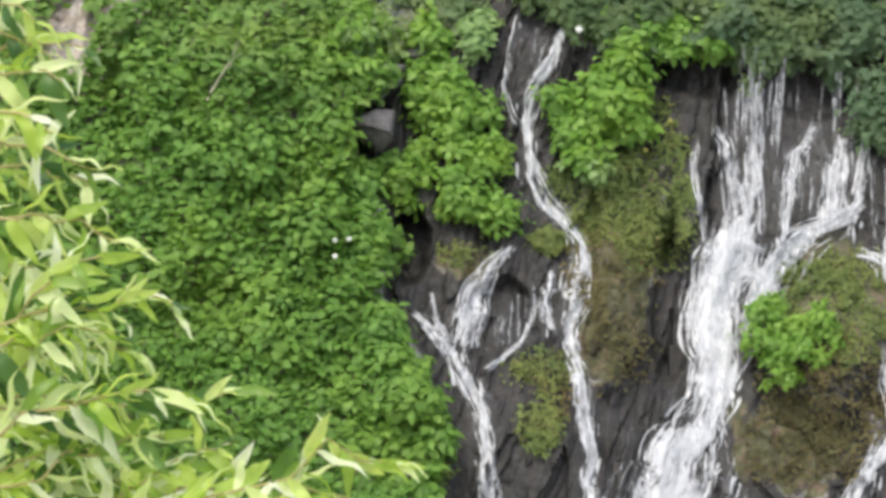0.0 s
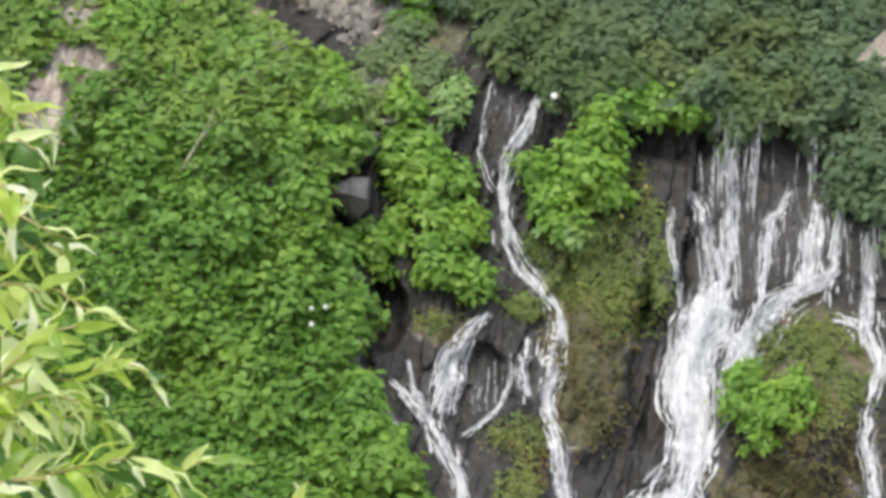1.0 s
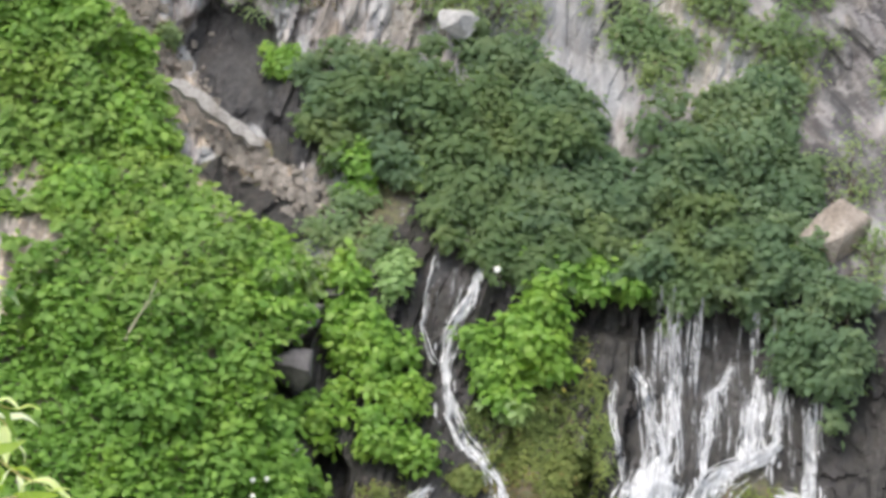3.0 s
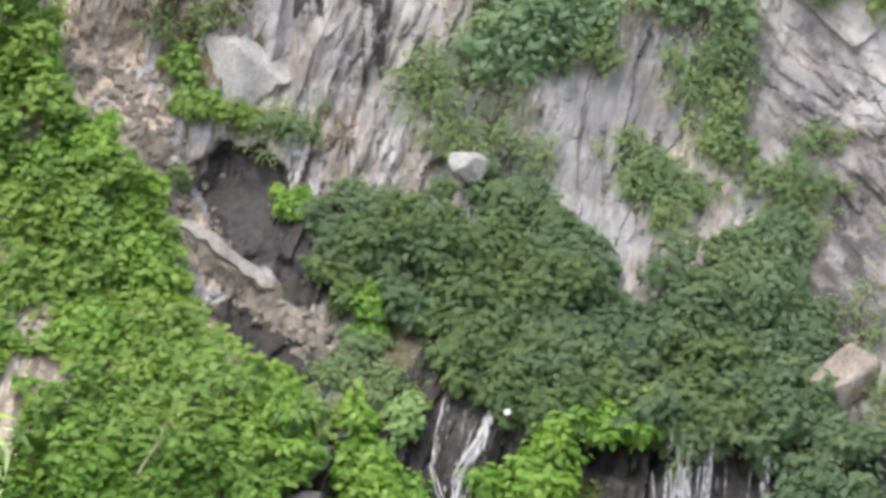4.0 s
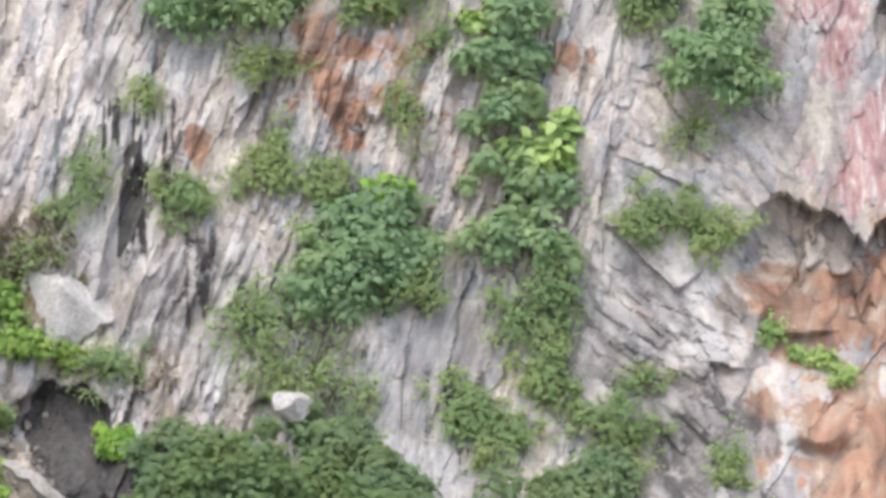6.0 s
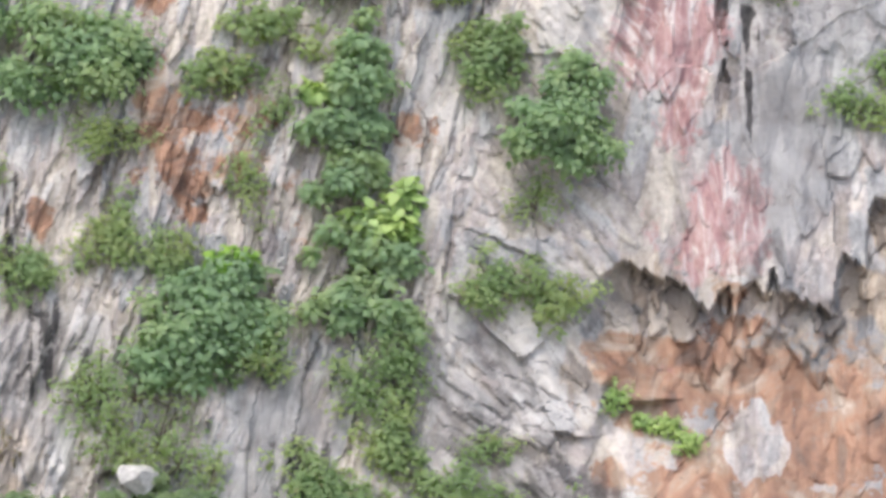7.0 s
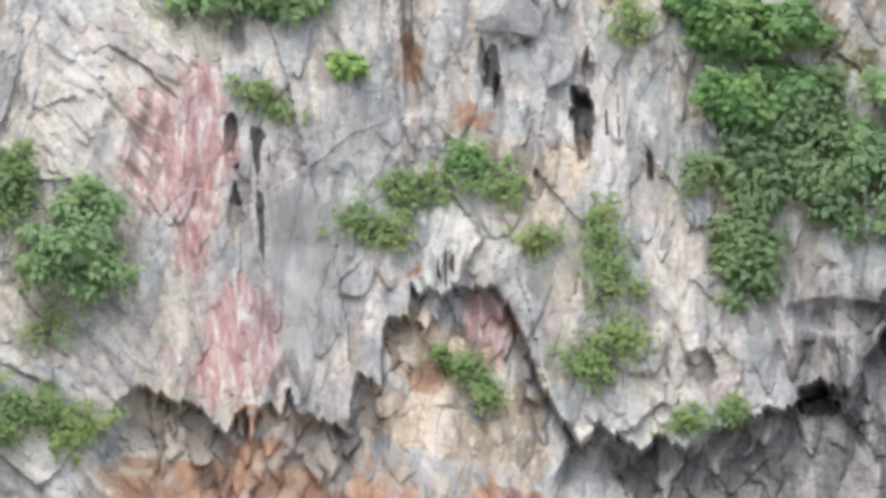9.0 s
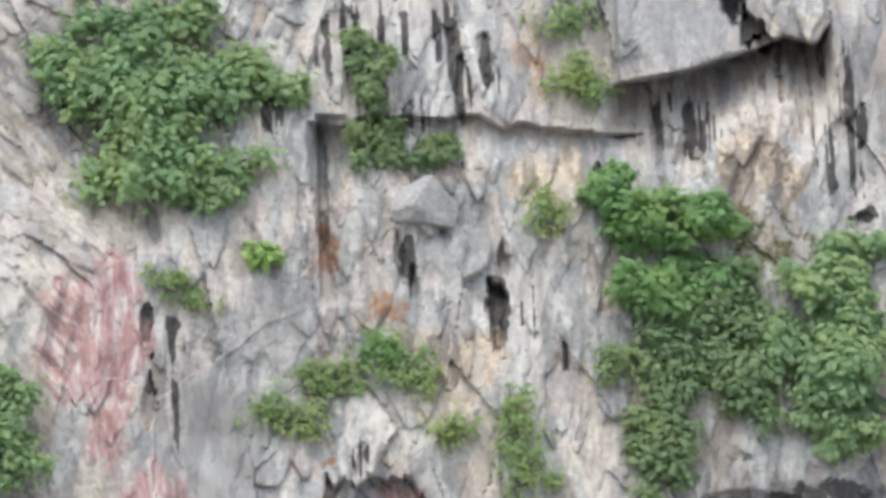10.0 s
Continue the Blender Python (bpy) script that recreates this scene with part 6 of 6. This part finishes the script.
# ---- broken slab lying on the earth track ----
def slab(p, q, wide, label):
    a, b = np.linspace(p[0], q[0], 12), np.linspace(p[1], q[1], 12)
    pts = place(a, b, depth(a, b).min() - 0.12)
    ahead = unit(pts[-1] - pts[0])
    side = unit(np.cross(ahead, np.array([0, -1.0, 0.35])))
    up = np.cross(side, ahead)
    r = np.random.default_rng(4)
    rows = []
    for k, c in enumerate(pts):
        w, h = wide * r.uniform(0.65, 1.35) * (0.5 if k in (0, 11) else 1), 0.08 * r.uniform(0.6, 1.3)
        c = c + side * r.normal(0, 0.035)
        rows.append([c - side * w - up * h, c + side * w - up * h, c + side * w * 0.9 + up * h, c - side * w * 0.92 + up * h * r.uniform(0.7, 1.2)])
    verts = np.array(rows).reshape(-1, 3)
    faces = [(i * 4 + j, i * 4 + (j + 1) % 4, i * 4 + 4 + (j + 1) % 4, i * 4 + 4 + j) for i in range(11) for j in range(4)] + [(0, 1, 2, 3), (47, 46, 45, 44)]
    ob = mesh_object("rock_slab", verts, faces, SLAB_STONE, shade=False)
    return tagged(ob, label, "rock", "loose rocks")


slab(*((-3.82, 16.75), (-2.18, 15.57)), 0.11, "long pale broken stone slab lying on the track")


# ---- willow close to the camera ----
def willow_leaf_material():
    m, n, links, bsdf = material("willow_leaf")
    rnd = n.new("ShaderNodeObjectInfo").outputs["Random"]
    # the near-white stops put bright sky highlights into the leaf colour
    col = ramp(n, links, rnd, [(0.0, (0.06, 0.14, 0.04)), (0.14, (0.17, 0.3, 0.06)), (0.28, (0.42, 0.57, 0.1)), (0.5, (0.62, 0.73, 0.22)), (0.7, (0.76, 0.83, 0.48)), (1.0, (0.86, 0.88, 0.76))])
    pos = n.new("ShaderNodeNewGeometry").outputs["Position"]
    col = mix(n, links, 0.5, col, ramp(n, links, noise_node(n, links, pos, 30, 4), [(0.36, (0.42, 0.44, 0.42)), (0.62, (0.58, 0.57, 0.54))]), "OVERLAY")
    links.new(col, bsdf.inputs["Base Color"])
    bsdf.inputs["Roughness"].default_value = 0.26
    tr = n.new("ShaderNodeBsdfTranslucent")
    links.new(mix(n, links, 1.0, col, (1.1, 1.2, 0.55), "MULTIPLY"), tr.inputs["Color"])
    ms = n.new("ShaderNodeMixShader")
    ms.inputs[0].default_value = 0.45
    links.new(bsdf.outputs[0], ms.inputs[1])
    links.new(tr.outputs[0], ms.inputs[2])
    links.new(ms.outputs[0], n["Material Output"].inputs["Surface"])
    return m


WILLOW_LEAF = willow_leaf_material()
SHOOT = bark_material("tan_green_shoot", (0.36, 0.34, 0.1), (0.55, 0.46, 0.22))


def willow_leaf_mesh(k):
    """A lance-shaped leaf one unit long along y, creased on the midrib and curling down to its tip."""
    r = np.random.default_rng(300 + k)
    half, curl, sway = r.uniform(0.105, 0.155), r.uniform(0.05, 0.4), r.uniform(-0.14, 0.14)
    rows = []
    for u in np.linspace(0, 1, 9):
        w = half * math.sin(math.pi * min(u, 0.999) ** 0.75) ** 0.85 + 0.004
        x, z = sway * u * u, -curl * u * u + 0.05 * math.sin(9 * u + k)
        rows += [(x - w, u, z + 0.35 * w), (x, u, z), (x + w, u, z + 0.35 * w)]
    faces = [(3 * i + j, 3 * i + j + 1, 3 * i + j + 4, 3 * i + j + 3) for i in range(8) for j in range(2)]
    me = bpy.data.meshes.new("leaf")
    me.from_pydata(rows, [], faces)
    me.polygons.foreach_set("use_smooth", [True] * len(faces))
    me.materials.append(WILLOW_LEAF)
    return me


def willow():
    root = np.array([-1.75, 9.2, 0.0])
    base = empty("willow", root)
    r = np.random.default_rng(5)
    trunk = bend(root, (-1.5, 9.1, 2.0), 0.05, 8, 2)
    mesh_object("trunk", *tube_arrays(trunk, np.linspace(0.06, 0.035, 8), 8), BARK, base)
    fork = [(-10.2, 12.4, 9.3), (-9.9, 9.6, 9.3), (-9.6, 7.2, 9.2), (-8.6, 3.4, 9.2), (-7.0, 2.2, 9.2)]
    forks = [place(a, b, d) for a, b, d in fork]
    for k, f in enumerate(forks):
        mesh_object("branch", *tube_arrays(bend(trunk[-1 if k < 3 else 5], f, 0.02, 7, k), np.linspace(0.03, 0.012, 7)), BARK, base)
    shapes = [willow_leaf_mesh(k) for k in range(12)]
    # shoots: sideways place and height of the foot and the tip, and the distance
    upper = [(-8.97, 13.51, -7.65, 13.39, 9.1), (-8.85, 13.0, -7.27, 12.64, 9.15), (-8.84, 12.59, -6.73, 12.91, 9.2), (-8.73, 12.19, -7.01, 12.24, 9.1), (-8.6, 11.53, -7.28, 11.36, 9.0), (-8.79, 11.07, -6.5, 10.72, 9.1), (-8.76, 10.36, -7.59, 11.41, 9.2), (-8.67, 10.67, -6.44, 10.27, 9.2), (-8.54, 9.76, -5.95, 9.42, 9.1), (-8.73, 9.45, -7.02, 9.7, 9.3), (-8.71, 8.94, -7.49, 8.67, 9.3), (-8.82, 11.88, -7.75, 10.39, 9.35)]
    middle = [(-8.55, 7.23, -6.32, 9.16, 9.05), (-8.46, 7.63, -4.96, 8.34, 9.1), (-8.65, 7.13, -6.05, 7.8, 9.05), (-8.63, 6.62, -5.74, 7.51, 9.15), (-8.57, 7.63, -6.77, 8.08, 9.2), (-8.68, 8.03, -7.5, 8.97, 9.25), (-8.41, 6.02, -3.91, 6.83, 9.05), (-8.62, 6.22, -5.51, 6.5, 9.15), (-8.63, 6.72, -7.14, 7.17, 9.3), (-8.79, 8.23, -7.77, 8.06, 9.35)]
    lower = [(-6.73, 4.06, -0.96, 5.64, 9.0), (-5.93, 4.08, -1.74, 5.0, 9.05), (-6.34, 4.37, -4.13, 5.79, 9.1), (-8.36, 4.62, -4.99, 6.02, 9.1), (-8.57, 5.01, -5.98, 5.69, 9.15), (-8.59, 5.42, -6.8, 6.07, 9.2), (-8.45, 4.22, -5.76, 5.09, 9.2), (-8.6, 5.82, -7.42, 6.45, 9.3), (-7.53, 3.84, -3.76, 5.24, 9.2), (-6.92, 3.76, -4.65, 4.92, 9.3), (-8.56, 4.61, -7.38, 5.35, 9.35)]
    for k, (a0, b0, a1, b1, dist) in enumerate(upper + middle + lower):
        foot, tip = place(a0, b0, dist + 0.05), place(a1, b1, dist)
        start = min(forks, key=lambda q: np.linalg.norm(q - foot))
        shoot = bend(foot, tip, 0.025, 10, 40 + k)
        line = np.concatenate([bend(start, foot, 0.02, 5, 80 + k)[:-1], shoot])
        twig = mesh_object("twig", *tube_arrays(line, np.linspace(0.005, 0.0015, len(line)), 5), SHOOT, base)
        reach = np.linalg.norm(tip - foot)
        n = int(np.clip(reach / (0.022 if k < len(upper) else 0.013), 7, 42))
        for j, t in enumerate(np.linspace(0.1, 1.0, n)):
            at = np.array([np.interp(t, np.linspace(0, 1, 10), shoot[:, c]) for c in range(3)])
            x = min(int(t * 9), 8)
            ahead = unit(shoot[x + 1] - shoot[x])
            side = np.cross(ahead, np.array([0, -1.0, 0.3])) * (j % 2 * 2 - 1)
            spread = r.uniform(0.35, 1.1) * (1 - 0.75 * t**4)
            along = Vector(unit(ahead * 0.9 + side * spread + r.normal(0, 0.2, 3) - np.array([0, 0, r.uniform(0.05, 0.5)])).tolist())
            normal = Vector(unit(np.array([0, -0.5, 0.8]) + r.normal(0, 0.55, 3)).tolist())
            across = along.cross(normal).normalized()
            normal = across.cross(along)
            size = r.uniform(0.055, 0.125) * (1.1 - 0.4 * t**3)
            leaf = new("leaf", shapes[r.integers(0, 12)])
            leaf.parent = twig
            leaf.matrix_parent_inverse = twig.matrix_world.inverted()
            leaf.matrix_basis = Matrix.Translation(Vector(at.tolist())) @ Matrix((across, along, normal)).transposed().to_4x4() @ Matrix.Scale(size, 4)
    return tagged(base, "young willow with narrow pale green leaves close by", "tree")


willow()
